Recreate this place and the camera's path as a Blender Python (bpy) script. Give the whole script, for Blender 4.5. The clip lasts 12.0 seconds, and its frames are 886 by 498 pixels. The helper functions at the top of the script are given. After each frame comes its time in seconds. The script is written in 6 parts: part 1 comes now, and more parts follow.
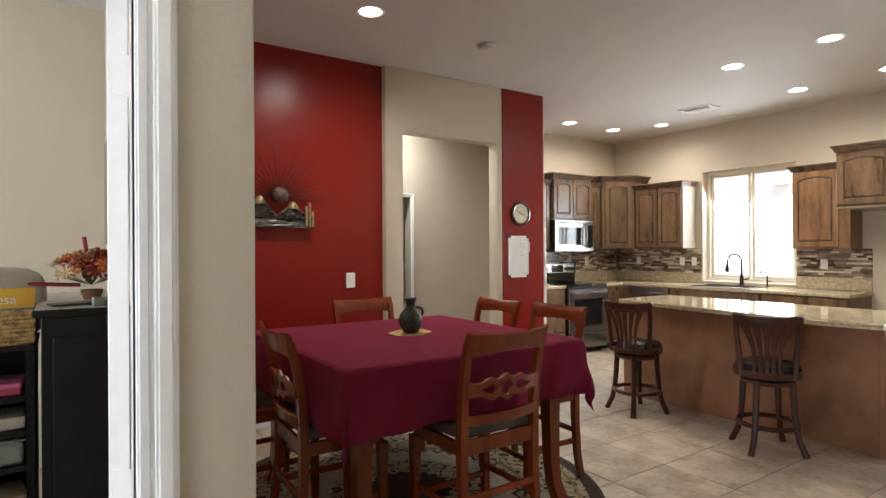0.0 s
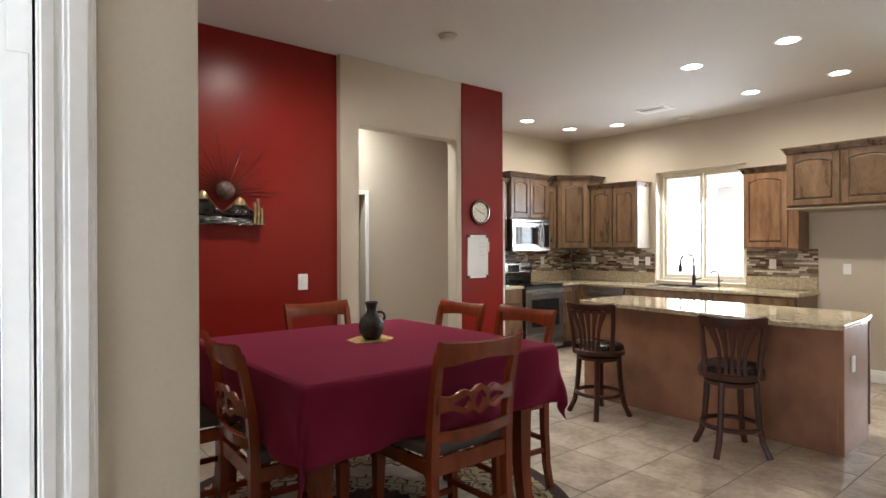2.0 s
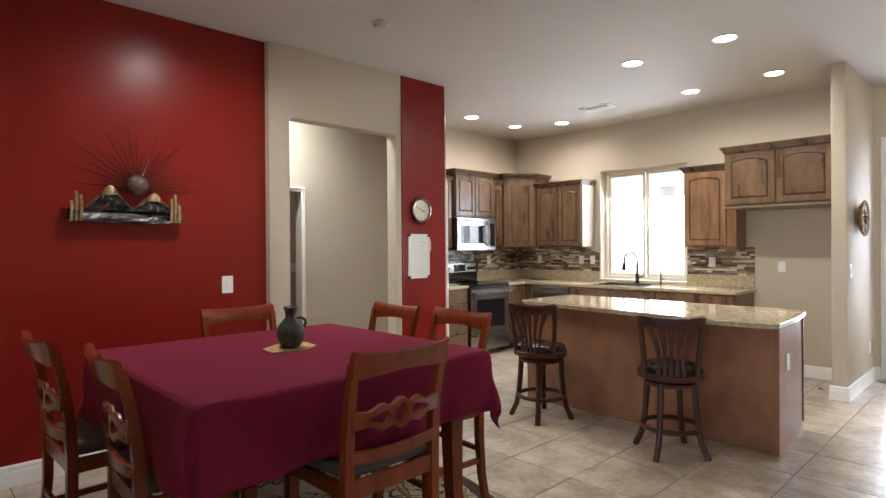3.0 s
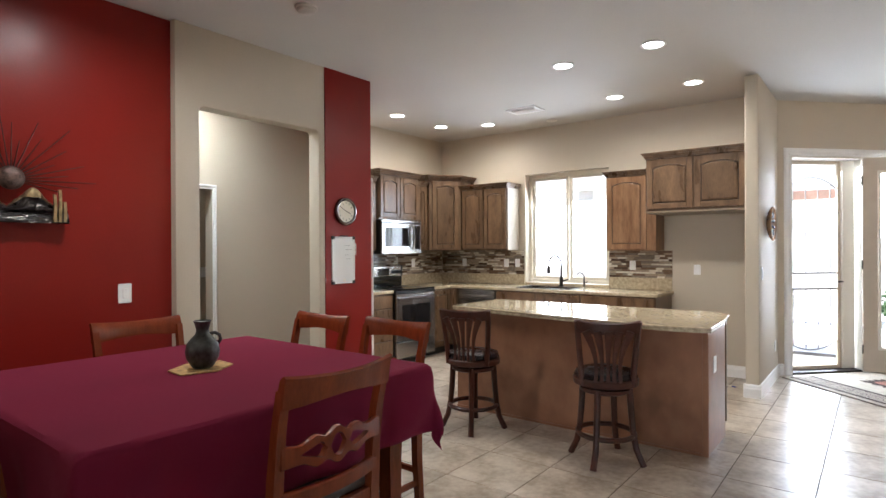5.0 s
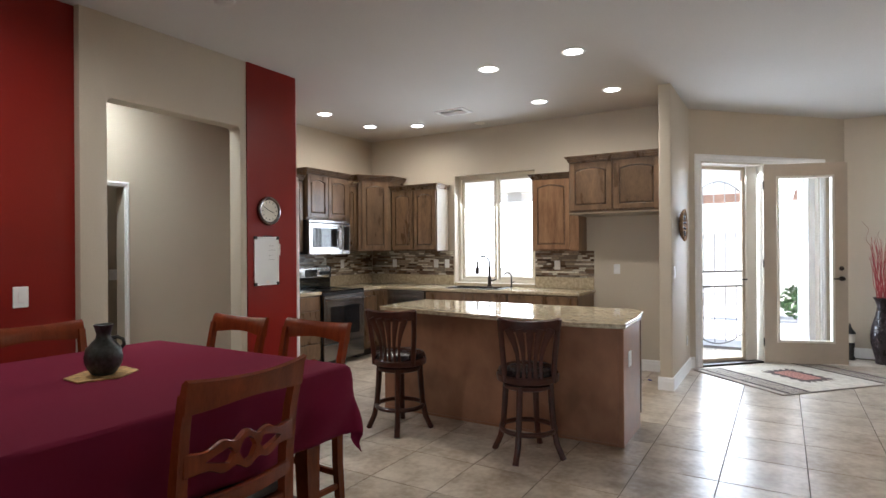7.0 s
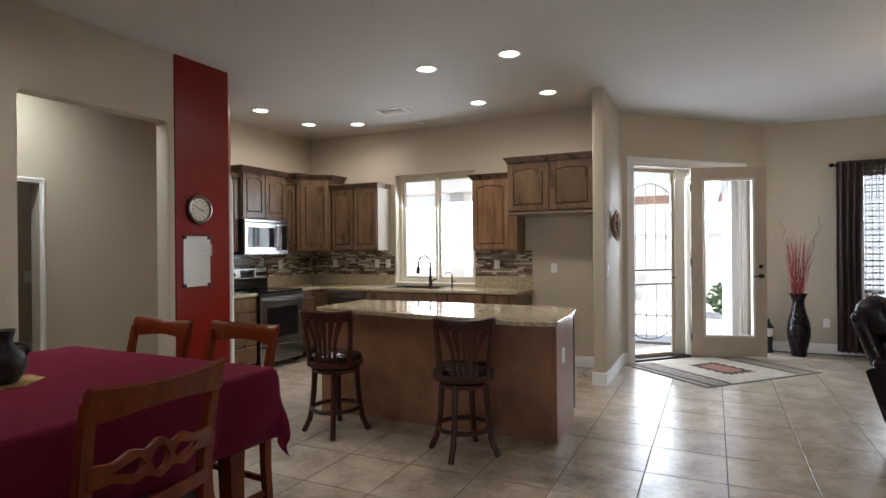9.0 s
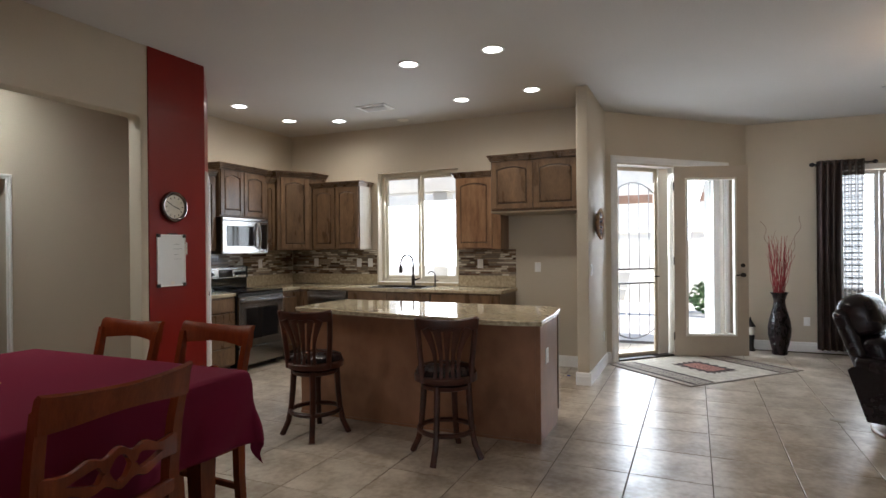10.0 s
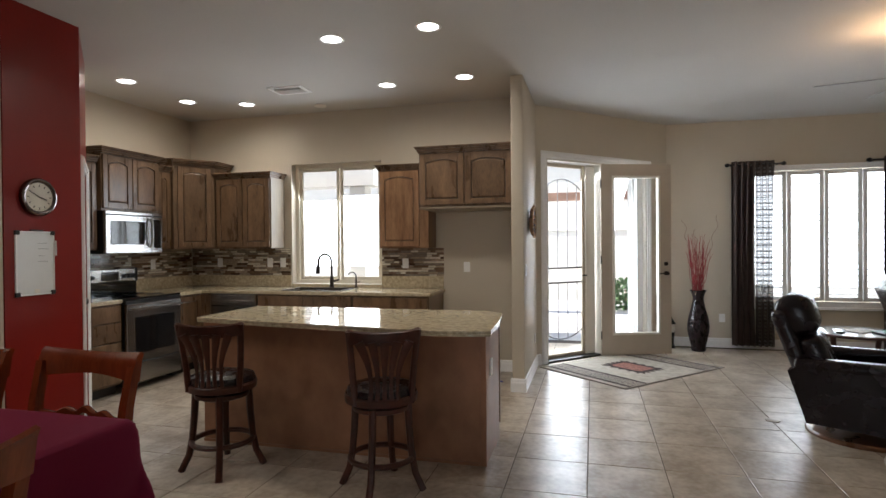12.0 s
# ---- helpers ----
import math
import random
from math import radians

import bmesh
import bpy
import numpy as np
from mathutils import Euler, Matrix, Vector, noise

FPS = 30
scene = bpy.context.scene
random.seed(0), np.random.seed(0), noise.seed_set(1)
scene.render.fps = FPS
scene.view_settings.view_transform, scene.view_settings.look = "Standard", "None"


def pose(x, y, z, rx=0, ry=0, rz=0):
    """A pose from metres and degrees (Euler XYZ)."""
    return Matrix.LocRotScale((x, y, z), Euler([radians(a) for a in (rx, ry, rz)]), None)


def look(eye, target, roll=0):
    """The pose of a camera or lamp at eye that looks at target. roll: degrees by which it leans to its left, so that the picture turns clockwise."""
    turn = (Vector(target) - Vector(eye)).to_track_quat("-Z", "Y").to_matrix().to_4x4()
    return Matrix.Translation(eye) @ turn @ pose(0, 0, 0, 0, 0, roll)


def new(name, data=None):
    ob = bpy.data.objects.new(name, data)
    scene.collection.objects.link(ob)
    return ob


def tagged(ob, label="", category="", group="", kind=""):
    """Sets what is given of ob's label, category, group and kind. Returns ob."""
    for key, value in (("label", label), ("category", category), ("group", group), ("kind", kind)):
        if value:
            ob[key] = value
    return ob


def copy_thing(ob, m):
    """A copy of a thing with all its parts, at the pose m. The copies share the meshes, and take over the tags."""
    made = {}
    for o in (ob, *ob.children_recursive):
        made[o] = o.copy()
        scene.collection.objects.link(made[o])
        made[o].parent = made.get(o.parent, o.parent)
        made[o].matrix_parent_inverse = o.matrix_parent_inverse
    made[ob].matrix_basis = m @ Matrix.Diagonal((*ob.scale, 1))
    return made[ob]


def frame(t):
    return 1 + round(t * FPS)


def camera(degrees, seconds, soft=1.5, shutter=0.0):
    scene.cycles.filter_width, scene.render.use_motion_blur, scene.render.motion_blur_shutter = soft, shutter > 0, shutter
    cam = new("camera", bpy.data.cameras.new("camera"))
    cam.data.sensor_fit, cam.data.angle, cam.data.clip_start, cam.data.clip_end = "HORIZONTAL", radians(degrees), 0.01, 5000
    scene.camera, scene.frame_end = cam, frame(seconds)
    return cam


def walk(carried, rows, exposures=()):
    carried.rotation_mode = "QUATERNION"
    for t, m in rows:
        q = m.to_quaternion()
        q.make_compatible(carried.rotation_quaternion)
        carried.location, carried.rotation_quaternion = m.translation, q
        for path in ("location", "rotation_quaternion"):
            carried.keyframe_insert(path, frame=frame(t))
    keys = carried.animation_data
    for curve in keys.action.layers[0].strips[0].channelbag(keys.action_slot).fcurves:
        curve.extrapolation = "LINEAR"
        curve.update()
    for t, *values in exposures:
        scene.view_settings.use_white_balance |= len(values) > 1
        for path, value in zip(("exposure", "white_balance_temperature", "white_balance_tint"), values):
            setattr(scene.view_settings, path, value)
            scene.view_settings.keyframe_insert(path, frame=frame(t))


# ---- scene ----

cam = camera(76.3, 12.0)
PATH = [
    (0, (0.076, 0.121, 1.407), (1.197, 1.778, 1.407), -0.3),
    (0.5, (0.109, 0.144, 1.397), (1.241, 1.792, 1.4), -0.3),
    (1, (0.11, 0.228, 1.408), (1.26, 1.865, 1.407), -0.2),
    (1.5, (0.12, 0.307, 1.411), (1.314, 1.912, 1.406), -0.2),
    (2, (0.136, 0.35, 1.413), (1.401, 1.899, 1.409), -0.2),
    (2.5, (0.218, 0.386, 1.402), (1.556, 1.873, 1.399), -0.3),
    (3, (0.373, 0.414, 1.415), (1.759, 1.856, 1.407), -0.4),
    (5, (0.482, 0.659, 1.427), (2.065, 1.882, 1.425), -0.3),
    (5.5, (0.503, 0.644, 1.42), (2.125, 1.814, 1.421), -0.4),
    (6, (0.512, 0.627, 1.415), (2.167, 1.75, 1.417), -0.3),
    (6.5, (0.515, 0.616, 1.413), (2.201, 1.692, 1.416), -0.3),
    (7, (0.523, 0.605, 1.415), (2.236, 1.637, 1.417), -0.4),
    (9, (0.566, 0.545, 1.413), (2.369, 1.41, 1.413), -0.5),
    (9.5, (0.605, 0.532, 1.415), (2.422, 1.367, 1.412), -0.5),
    (10, (0.648, 0.568, 1.405), (2.475, 1.382, 1.403), -0.5),
    (10.5, (0.706, 0.731, 1.413), (2.548, 1.509, 1.404), -0.3),
    (11, (0.758, 0.821, 1.424), (2.63, 1.525, 1.415), -0.3),
    (11.5, (0.915, 0.86, 1.41), (2.82, 1.469, 1.399), -0.4),
    (12, (1.044, 0.911, 1.427), (2.978, 1.423, 1.411), -0.5),
]
walk(cam, [(t, look(eye, target, roll)) for t, eye, target, roll in PATH], [(0.0, 1.78, 6250, 10), (3.0, 1.82, 6050, 10), (5.5, 1.66, 5800, 10), (7.0, 1.30, 5850, 10), (9.0, 0.88, 6000, 10), (12.0, 0.72, 6150, 10)])

# ---- world, sun, daylight in the openings ----
SUN_ELEV = radians(62)
world = bpy.data.worlds.new("sky")
scene.world = world
world.use_nodes = True
_n = world.node_tree.nodes
_sky = _n.new("ShaderNodeTexSky")
_sky.sky_type, _sky.sun_disc = "NISHITA", False
_sky.sun_elevation, _sky.sun_rotation = SUN_ELEV, radians(209.4)
_bg = _n["Background"]
_bg.inputs["Strength"].default_value = 0.14
world.node_tree.links.new(_sky.outputs["Color"], _bg.inputs["Color"])


def lamp(name, kind, m, energy, color=(1, 1, 1), **settings):
    data = bpy.data.lights.new(name, kind)
    data.energy, data.color = energy, color
    if "size" in settings:
        data.shape, data.size, data.size_y = "RECTANGLE", settings["size"], settings["size_y"]
    if "spot" in settings:
        data.spot_size, data.spot_blend, data.shadow_soft_size = radians(settings["spot"]), 1.0, 0.06
    if "radius" in settings:
        data.shadow_soft_size = settings["radius"]
    if "angle" in settings:
        data.angle = radians(settings["angle"])
    ob = new(name, data)
    ob.matrix_world = m
    return ob


lamp("sun", "SUN", look((0, 0, 20), (3.5, 6.2, 6.6)), 4.8, (1.0, 0.95, 0.88), angle=0.5)
DAY = (0.89, 0.95, 1.0)
lamp("daylight_kitchen_window", "AREA", look((7.56, 3.91, 1.75), (5.0, 3.91, 0.6)), 18, DAY, size=1.1, size_y=1.3)
lamp("daylight_door", "AREA", look((8.70, 1.21, 1.35), (7.25, -0.24, 0.6)), 58, DAY, size=1.5, size_y=2.1)
lamp("daylight_living_window", "AREA", look((9.85, -2.0, 1.6), (6.0, -1.5, 1.0)), 33, DAY, size=1.7, size_y=1.6)
lamp("daylight_west_window", "AREA", look((-3.28, -0.1, 1.45), (4.6, 1.2, 0.8)), 18, DAY, size=2.1, size_y=1.6)
# the den's window is unseen; opening and lamp are added to light the room
lamp("daylight_den_window", "AREA", look((-3.28, 3.1, 1.55), (0.0, 3.4, 1.2)), 21, DAY, size=1.4, size_y=1.1)

# ---- materials ----


def material(name, base, rough=0.5, metal=0.0, spread=0.12, scale=6.0, grain=60.0, bump=0.15, stretch=(1, 1, 1), tint=None, per_piece=0.0, coat=0.0, rough_spread=0.1, spec=0.5):
    """A surface with broad stains, fine grain, uneven gloss and slight relief."""
    m = bpy.data.materials.new(name)
    m.use_nodes = True
    nt = m.node_tree
    nd, ln = nt.nodes, nt.links
    bsdf = nd["Principled BSDF"]
    coord = nd.new("ShaderNodeTexCoord")
    mapping = nd.new("ShaderNodeMapping")
    mapping.inputs["Scale"].default_value = stretch
    ln.new(coord.outputs["Object"], mapping.inputs["Vector"])
    broad = nd.new("ShaderNodeTexNoise")
    broad.inputs["Scale"].default_value, broad.inputs["Detail"].default_value = scale, 4
    fine = nd.new("ShaderNodeTexNoise")
    fine.inputs["Scale"].default_value, fine.inputs["Detail"].default_value = grain, 5
    ln.new(mapping.outputs[0], broad.inputs["Vector"])
    ln.new(mapping.outputs[0], fine.inputs["Vector"])
    ramp = nd.new("ShaderNodeValToRGB")
    tint = tint or tuple(c * (1 - 2 * spread) for c in base)
    ramp.color_ramp.elements[0].color = (*tint, 1)
    ramp.color_ramp.elements[1].color = (*[min(1, c * (1 + spread)) for c in base], 1)
    ramp.color_ramp.elements[0].position, ramp.color_ramp.elements[1].position = 0.32, 0.66
    mix = nd.new("ShaderNodeMath")
    mix.operation = "MULTIPLY_ADD"
    mix.inputs[1].default_value = 0.35
    half = nd.new("ShaderNodeMath")
    half.operation = "MULTIPLY"
    half.inputs[1].default_value = 0.65
    ln.new(broad.outputs["Fac"], half.inputs[0])
    ln.new(fine.outputs["Fac"], mix.inputs[0])
    ln.new(half.outputs[0], mix.inputs[2])
    ln.new(mix.outputs[0], ramp.inputs["Fac"])
    out = ramp.outputs["Color"]
    if per_piece:
        info = nd.new("ShaderNodeObjectInfo")
        hsv = nd.new("ShaderNodeHueSaturation")
        rng = nd.new("ShaderNodeMapRange")
        rng.inputs["To Min"].default_value, rng.inputs["To Max"].default_value = 1 - per_piece, 1 + per_piece
        ln.new(info.outputs["Random"], rng.inputs["Value"])
        ln.new(rng.outputs[0], hsv.inputs["Value"])
        ln.new(out, hsv.inputs["Color"])
        out = hsv.outputs["Color"]
        add = nd.new("ShaderNodeVectorMath")
        add.operation = "ADD"
        big = nd.new("ShaderNodeMath")
        big.operation = "MULTIPLY"
        big.inputs[1].default_value = 37.0
        ln.new(info.outputs["Random"], big.inputs[0])
        ln.new(mapping.outputs[0], add.inputs[0])
        ln.new(big.outputs[0], add.inputs[1])
        ln.new(add.outputs[0], broad.inputs["Vector"])
        ln.new(add.outputs[0], fine.inputs["Vector"])
    ln.new(out, bsdf.inputs["Base Color"])
    rr = nd.new("ShaderNodeMapRange")
    rr.inputs["To Min"].default_value, rr.inputs["To Max"].default_value = max(0.02, rough - rough_spread), min(1, rough + rough_spread)
    ln.new(broad.outputs["Fac"], rr.inputs["Value"])
    ln.new(rr.outputs[0], bsdf.inputs["Roughness"])
    bsdf.inputs["Metallic"].default_value = metal
    bsdf.inputs["Specular IOR Level"].default_value = spec
    if coat:
        bsdf.inputs["Coat Weight"].default_value, bsdf.inputs["Coat Roughness"].default_value = coat, 0.15
    if bump:
        bn = nd.new("ShaderNodeBump")
        bn.inputs["Strength"].default_value, bn.inputs["Distance"].default_value = bump, 0.004
        ln.new(fine.outputs["Fac"], bn.inputs["Height"])
        ln.new(bn.outputs["Normal"], bsdf.inputs["Normal"])
    return m


def glow(name, color, strength):
    m = bpy.data.materials.new(name)
    m.use_nodes = True
    b = m.node_tree.nodes["Principled BSDF"]
    b.inputs["Base Color"].default_value = (*color, 1)
    b.inputs["Emission Color"].default_value, b.inputs["Emission Strength"].default_value = (*color, 1), strength
    return m


def glass(name, color=(1, 1, 1), rough=0.0):
    m = bpy.data.materials.new(name)
    m.use_nodes = True
    b = m.node_tree.nodes["Principled BSDF"]
    b.inputs["Base Color"].default_value = (*color, 1)
    b.inputs["Transmission Weight"].default_value, b.inputs["Roughness"].default_value, b.inputs["IOR"].default_value = 1.0, rough, 1.45
    return m


TAN = material("tan_wall_paint", (0.560, 0.492, 0.388), 0.6, spread=0.03, scale=1.2, grain=90, bump=0.25)
RED = material("red_wall_paint", (0.222, 0.0125, 0.0082), 0.30, spec=0.30, spread=0.05, scale=1.5, grain=70, bump=0.22, rough_spread=0.02)
CEIL = material("ceiling_paint", (0.565, 0.54, 0.505), 0.75, spread=0.03, scale=0.8, grain=60, bump=0.35)
WHITE = material("white_trim_paint", (0.88, 0.875, 0.86), 0.35, spread=0.03, scale=4, grain=40, bump=0.05)
CREAM = material("cream_plastic", (0.74, 0.70, 0.62), 0.4, spread=0.02, bump=0)
TILE = material("beige_floor_tile", (0.53, 0.468, 0.388), 0.29, spread=0.13, scale=4.6, grain=24, bump=0.02, tint=(0.250, 0.187, 0.126), per_piece=0.07, rough_spread=0.0)
for _e, _p in zip(TILE.node_tree.nodes["Color Ramp"].color_ramp.elements, (0.25, 0.76)):
    _e.position = _p
for _e in TILE.node_tree.nodes:
    if _e.type == "TEX_NOISE":
        _e.inputs["Detail"].default_value = 3.5
TILE.node_tree.nodes["Color Ramp"].color_ramp.interpolation = "EASE"
GROUT = material("grout", (0.12, 0.092, 0.066), 0.85, bump=0.3)
CABWOOD = material("stained_cabinet_wood", (0.165, 0.098, 0.053), 0.30, spread=0.22, scale=2.6, grain=20, bump=0.08, stretch=(3.6, 3.6, 1.0), tint=(0.062, 0.036, 0.020), spec=0.45, per_piece=0.14)
CABGLAZE = material("dark_glaze_in_the_grooves", (0.055, 0.032, 0.019), 0.4, spread=0.2, scale=6, grain=30, bump=0.05)
ISLWOOD = material("island_panel_wood", (0.320, 0.155, 0.084), 0.33, spread=0.12, scale=2.2, grain=9, bump=0.05, stretch=(1, 1, 0.8), tint=(0.185, 0.085, 0.045))
PALEWOOD = material("cabinet_side_veneer", (0.30, 0.24, 0.17), 0.45, spread=0.1, stretch=(5, 5, 0.8))
GRANITE = material("speckled_granite", (0.53, 0.45, 0.31), 0.09, spread=0.16, scale=34, grain=220, bump=0.0, tint=(0.32, 0.255, 0.165), rough_spread=0.05)
CHERRY = material("cherry_stained_wood", (0.235, 0.044, 0.012), 0.25, spread=0.06, scale=2.4, grain=22, bump=0.03, stretch=(7, 7, 1), tint=(0.110, 0.020, 0.006), coat=0.10, rough_spread=0.03, spec=0.38)
for _e, _p in zip(CHERRY.node_tree.nodes["Color Ramp"].color_ramp.elements, (0.28, 0.74)):
    _e.position = _p
DARKWOOD = material("dark_stool_wood", (0.070, 0.019, 0.010), 0.36, spread=0.25, scale=4, grain=25, bump=0.05, tint=(0.024, 0.009, 0.006), spec=0.4)
BURGUNDY = material("burgundy_cloth", (0.165, 0.0135, 0.037), 0.95, spec=0.05, spread=0.06, scale=3, grain=500, bump=0.25)
BURGUNDY.node_tree.nodes["Principled BSDF"].inputs["Sheen Weight"].default_value = 0.10
BURGUNDY.node_tree.nodes["Principled BSDF"].inputs["Sheen Tint"].default_value = (0.9, 0.35, 0.45, 1)
CUSHION = material("taupe_seat_fabric", (0.10, 0.080, 0.066), 0.8, spread=0.2, scale=8, grain=300, bump=0.3)
LEATHER = material("black_leather", (0.013, 0.0075, 0.009), 0.26, spec=0.36, spread=0.25, scale=9, grain=120, bump=0.3)
STEEL = material("brushed_steel", (0.42, 0.41, 0.40), 0.24, 1.0, spread=0.02, scale=2, grain=200, bump=0.0, rough_spread=0.02)
BLACKGLASS = material("black_glass", (0.010, 0.010, 0.011), 0.06, spread=0.1, bump=0, rough_spread=0.03)
BLACK = material("black_metal", (0.009, 0.008, 0.008), 0.35, spread=0.2, bump=0.05)
BRONZE = material("bronze_metal", (0.030, 0.021, 0.017), 0.36, 0.5, spread=0.2, bump=0.05)
PEWTER = material("dark_pewter_glaze", (0.075, 0.085, 0.082), 0.38, 0.4, spread=0.4, scale=14, grain=60, bump=0.2)
STRAW = material("straw", (0.55, 0.36, 0.14), 0.8, spread=0.3, scale=30, grain=200, bump=0.5)
GLASS = glass("window_glass")
LIGHTLENS = glow("lit_lamp_lens", (1.0, 0.96, 0.90), 6.0)

# ---- mesh helpers ----


def part(name, bm, mat, parent=None, label="", smooth=False):
    """Links a bmesh as one mesh object under a thing or a part."""
    me = bpy.data.meshes.new(name)
    bm.normal_update()
    bm.to_mesh(me)
    bm.free()
    if smooth:
        for p in me.polygons:
            p.use_smooth = True
        try:
            me.set_sharp_from_angle(angle=radians(38))
        except AttributeError:
            pass
    me.materials.append(mat)
    ob = new(name, me)
    if parent is not None:
        ob.parent = parent
    if label:
        ob["label"] = label
    return ob


def thing(name, m, label, category, group="", kind=""):
    ob = new(name)
    ob.matrix_world = m
    ob.empty_display_size = 0.1
    return tagged(ob, label, category, group, kind)


def box(bm, lo, hi, bevel=0.0, seg=1, m=None):
    lo, hi = Vector(lo), Vector(hi)
    t = bmesh.new()
    bmesh.ops.create_cube(t, size=1, matrix=Matrix.Translation((lo + hi) / 2) @ Matrix.Diagonal((*(hi - lo), 1)))
    if bevel:
        bmesh.ops.bevel(t, geom=t.edges[:], offset=bevel, segments=seg, profile=0.5, affect="EDGES")
    return add(bm, t, m)


def add(bm, t, m=None):
    if m is not None:
        bmesh.ops.transform(t, matrix=m, verts=t.verts)
    me = bpy.data.meshes.new("tmp")
    t.to_mesh(me)
    t.free()
    bm.from_mesh(me)
    bpy.data.meshes.remove(me)
    return bm


def boxes(*rows, bevel=0.0, seg=1):
    bm = bmesh.new()
    for lo, hi in rows:
        box(bm, lo, hi, bevel, seg)
    return bm


def lathe(profile, seg=28, m=None, bm=None):
    """A solid of revolution round z from (radius, height) pairs."""
    t = bmesh.new()
    rings = []
    for r, z in profile:
        rings.append([t.verts.new((r * math.cos(2 * math.pi * k / seg), r * math.sin(2 * math.pi * k / seg), z)) for k in range(seg)])
    for a, b in zip(rings, rings[1:]):
        for k in range(seg):
            t.faces.new((a[k], a[(k + 1) % seg], b[(k + 1) % seg], b[k]))
    t.faces.new(list(reversed(rings[0])))
    t.faces.new(rings[-1])
    return add(bm if bm is not None else bmesh.new(), t, m)


def tube(points, radius, seg=8, closed=False, bm=None, flat=1.0, m=None):
    """A rod along a line of points; radius may be a list; flat squeezes it across."""
    pts = [Vector(p) for p in points]
    n = len(pts)
    rad = radius if isinstance(radius, (list, tuple)) else [radius] * n
    t = bmesh.new()
    rings = []
    up = None
    for i, p in enumerate(pts):
        a = pts[(i - 1) % n] if closed or i else p
        b = pts[(i + 1) % n] if closed or i < n - 1 else p
        d = (b - a).normalized()
        if up is None:
            up = Vector((0, 0, 1)) if abs(d.z) < 0.9 else Vector((1, 0, 0))
        side = d.cross(up).normalized()
        up = side.cross(d).normalized()
        rings.append([t.verts.new(p + rad[i] * (math.cos(2 * math.pi * k / seg + math.pi / seg) * side + flat * math.sin(2 * math.pi * k / seg + math.pi / seg) * up)) for k in range(seg)])
    pairs = list(zip(rings, rings[1:])) + ([(rings[-1], rings[0])] if closed else [])
    for a, b in pairs:
        for k in range(seg):
            t.faces.new((a[k], a[(k + 1) % seg], b[(k + 1) % seg], b[k]))
    if not closed:
        t.faces.new(list(reversed(rings[0])))
        t.faces.new(rings[-1])
    bmesh.ops.recalc_face_normals(t, faces=t.faces)
    return add(bm if bm is not None else bmesh.new(), t, m)


def prism(outline, y0, y1, bm=None, m=None, bevel=0.0):
    """An outline in x and z, pushed from y0 to y1."""
    t = bmesh.new()
    front = [t.verts.new((x, y0, z)) for x, z in outline]
    back = [t.verts.new((x, y1, z)) for x, z in outline]
    t.faces.new(front)
    t.faces.new(list(reversed(back)))
    n = len(outline)
    for i in range(n):
        t.faces.new((front[(i + 1) % n], front[i], back[i], back[(i + 1) % n]))
    bmesh.ops.recalc_face_normals(t, faces=t.faces)
    if bevel:
        edges = [e for e in t.edges if all(abs(v.co.y - y0) < 1e-6 for v in e.verts)]
        bmesh.ops.bevel(t, geom=edges, offset=bevel, segments=2, profile=0.5, affect="EDGES")
    return add(bm if bm is not None else bmesh.new(), t, m)


def slab(outline, z0, z1, bm=None, bevel=0.0):
    """An outline in x and y, from z0 up to z1."""
    t = bmesh.new()
    lo = [t.verts.new((x, y, z0)) for x, y in outline]
    hi = [t.verts.new((x, y, z1)) for x, y in outline]
    t.faces.new(list(reversed(lo)))
    t.faces.new(hi)
    n = len(outline)
    for i in range(n):
        t.faces.new((lo[i], lo[(i + 1) % n], hi[(i + 1) % n], hi[i]))
    bmesh.ops.recalc_face_normals(t, faces=t.faces)
    if bevel:
        edges = [e for e in t.edges if abs(e.verts[0].co.z - e.verts[1].co.z) < 1e-6]
        bmesh.ops.bevel(t, geom=edges, offset=bevel, segments=3, profile=0.5, affect="EDGES")
    return add(bm if bm is not None else bmesh.new(), t)


def strip(name, mat, a, b, thick, z0, z1, openings=(), bevel=0.0, label=""):
    """A wall from a to b (its face on the right-hand side of a to b, thickness to the left), with openings (s0, s1, z0, z1) through it."""
    a, b = Vector((*a, 0)), Vector((*b, 0))
    d = (b - a)
    length = d.length
    d.normalize()
    m = Matrix.Translation(a) @ Matrix.Rotation(math.atan2(d.y, d.x), 4, "Z")
    bm = bmesh.new()
    s = 0.0
    for s0, s1, o0, o1 in sorted(openings):
        if s0 > s:
            box(bm, (s, 0, z0), (s0, thick, z1), bevel, 3)
        if o0 > z0:
            box(bm, (s0, 0, z0), (s1, thick, o0))
        if o1 < z1:
            box(bm, (s0, 0, o1), (s1, thick, z1))
        s = s1
    if s < length:
        box(bm, (s, 0, z0), (length, thick, z1), bevel, 3)
    ob = part(name, bm, mat, smooth=bool(bevel))
    ob.matrix_world = m
    return tagged(ob, label, "wall", kind="structure")


RZ = lambda x, y, z, deg=0: pose(x, y, z, 0, 0, deg)
H = 3.05

# ---- structure ----
_fl = part("floor", boxes(((-3.3, -4.75, -0.12), (9.55, 7.4, -0.004))), GROUT)
tagged(_fl, "large beige ceramic floor tiles with thin brown grout", "floor", kind="structure")
_ce = part("ceiling", boxes(((-3.3, -4.75, H), (9.60, 7.4, H + 0.15))), CEIL)
tagged(_ce, "flat off-white textured plaster ceiling", "ceiling", kind="structure")

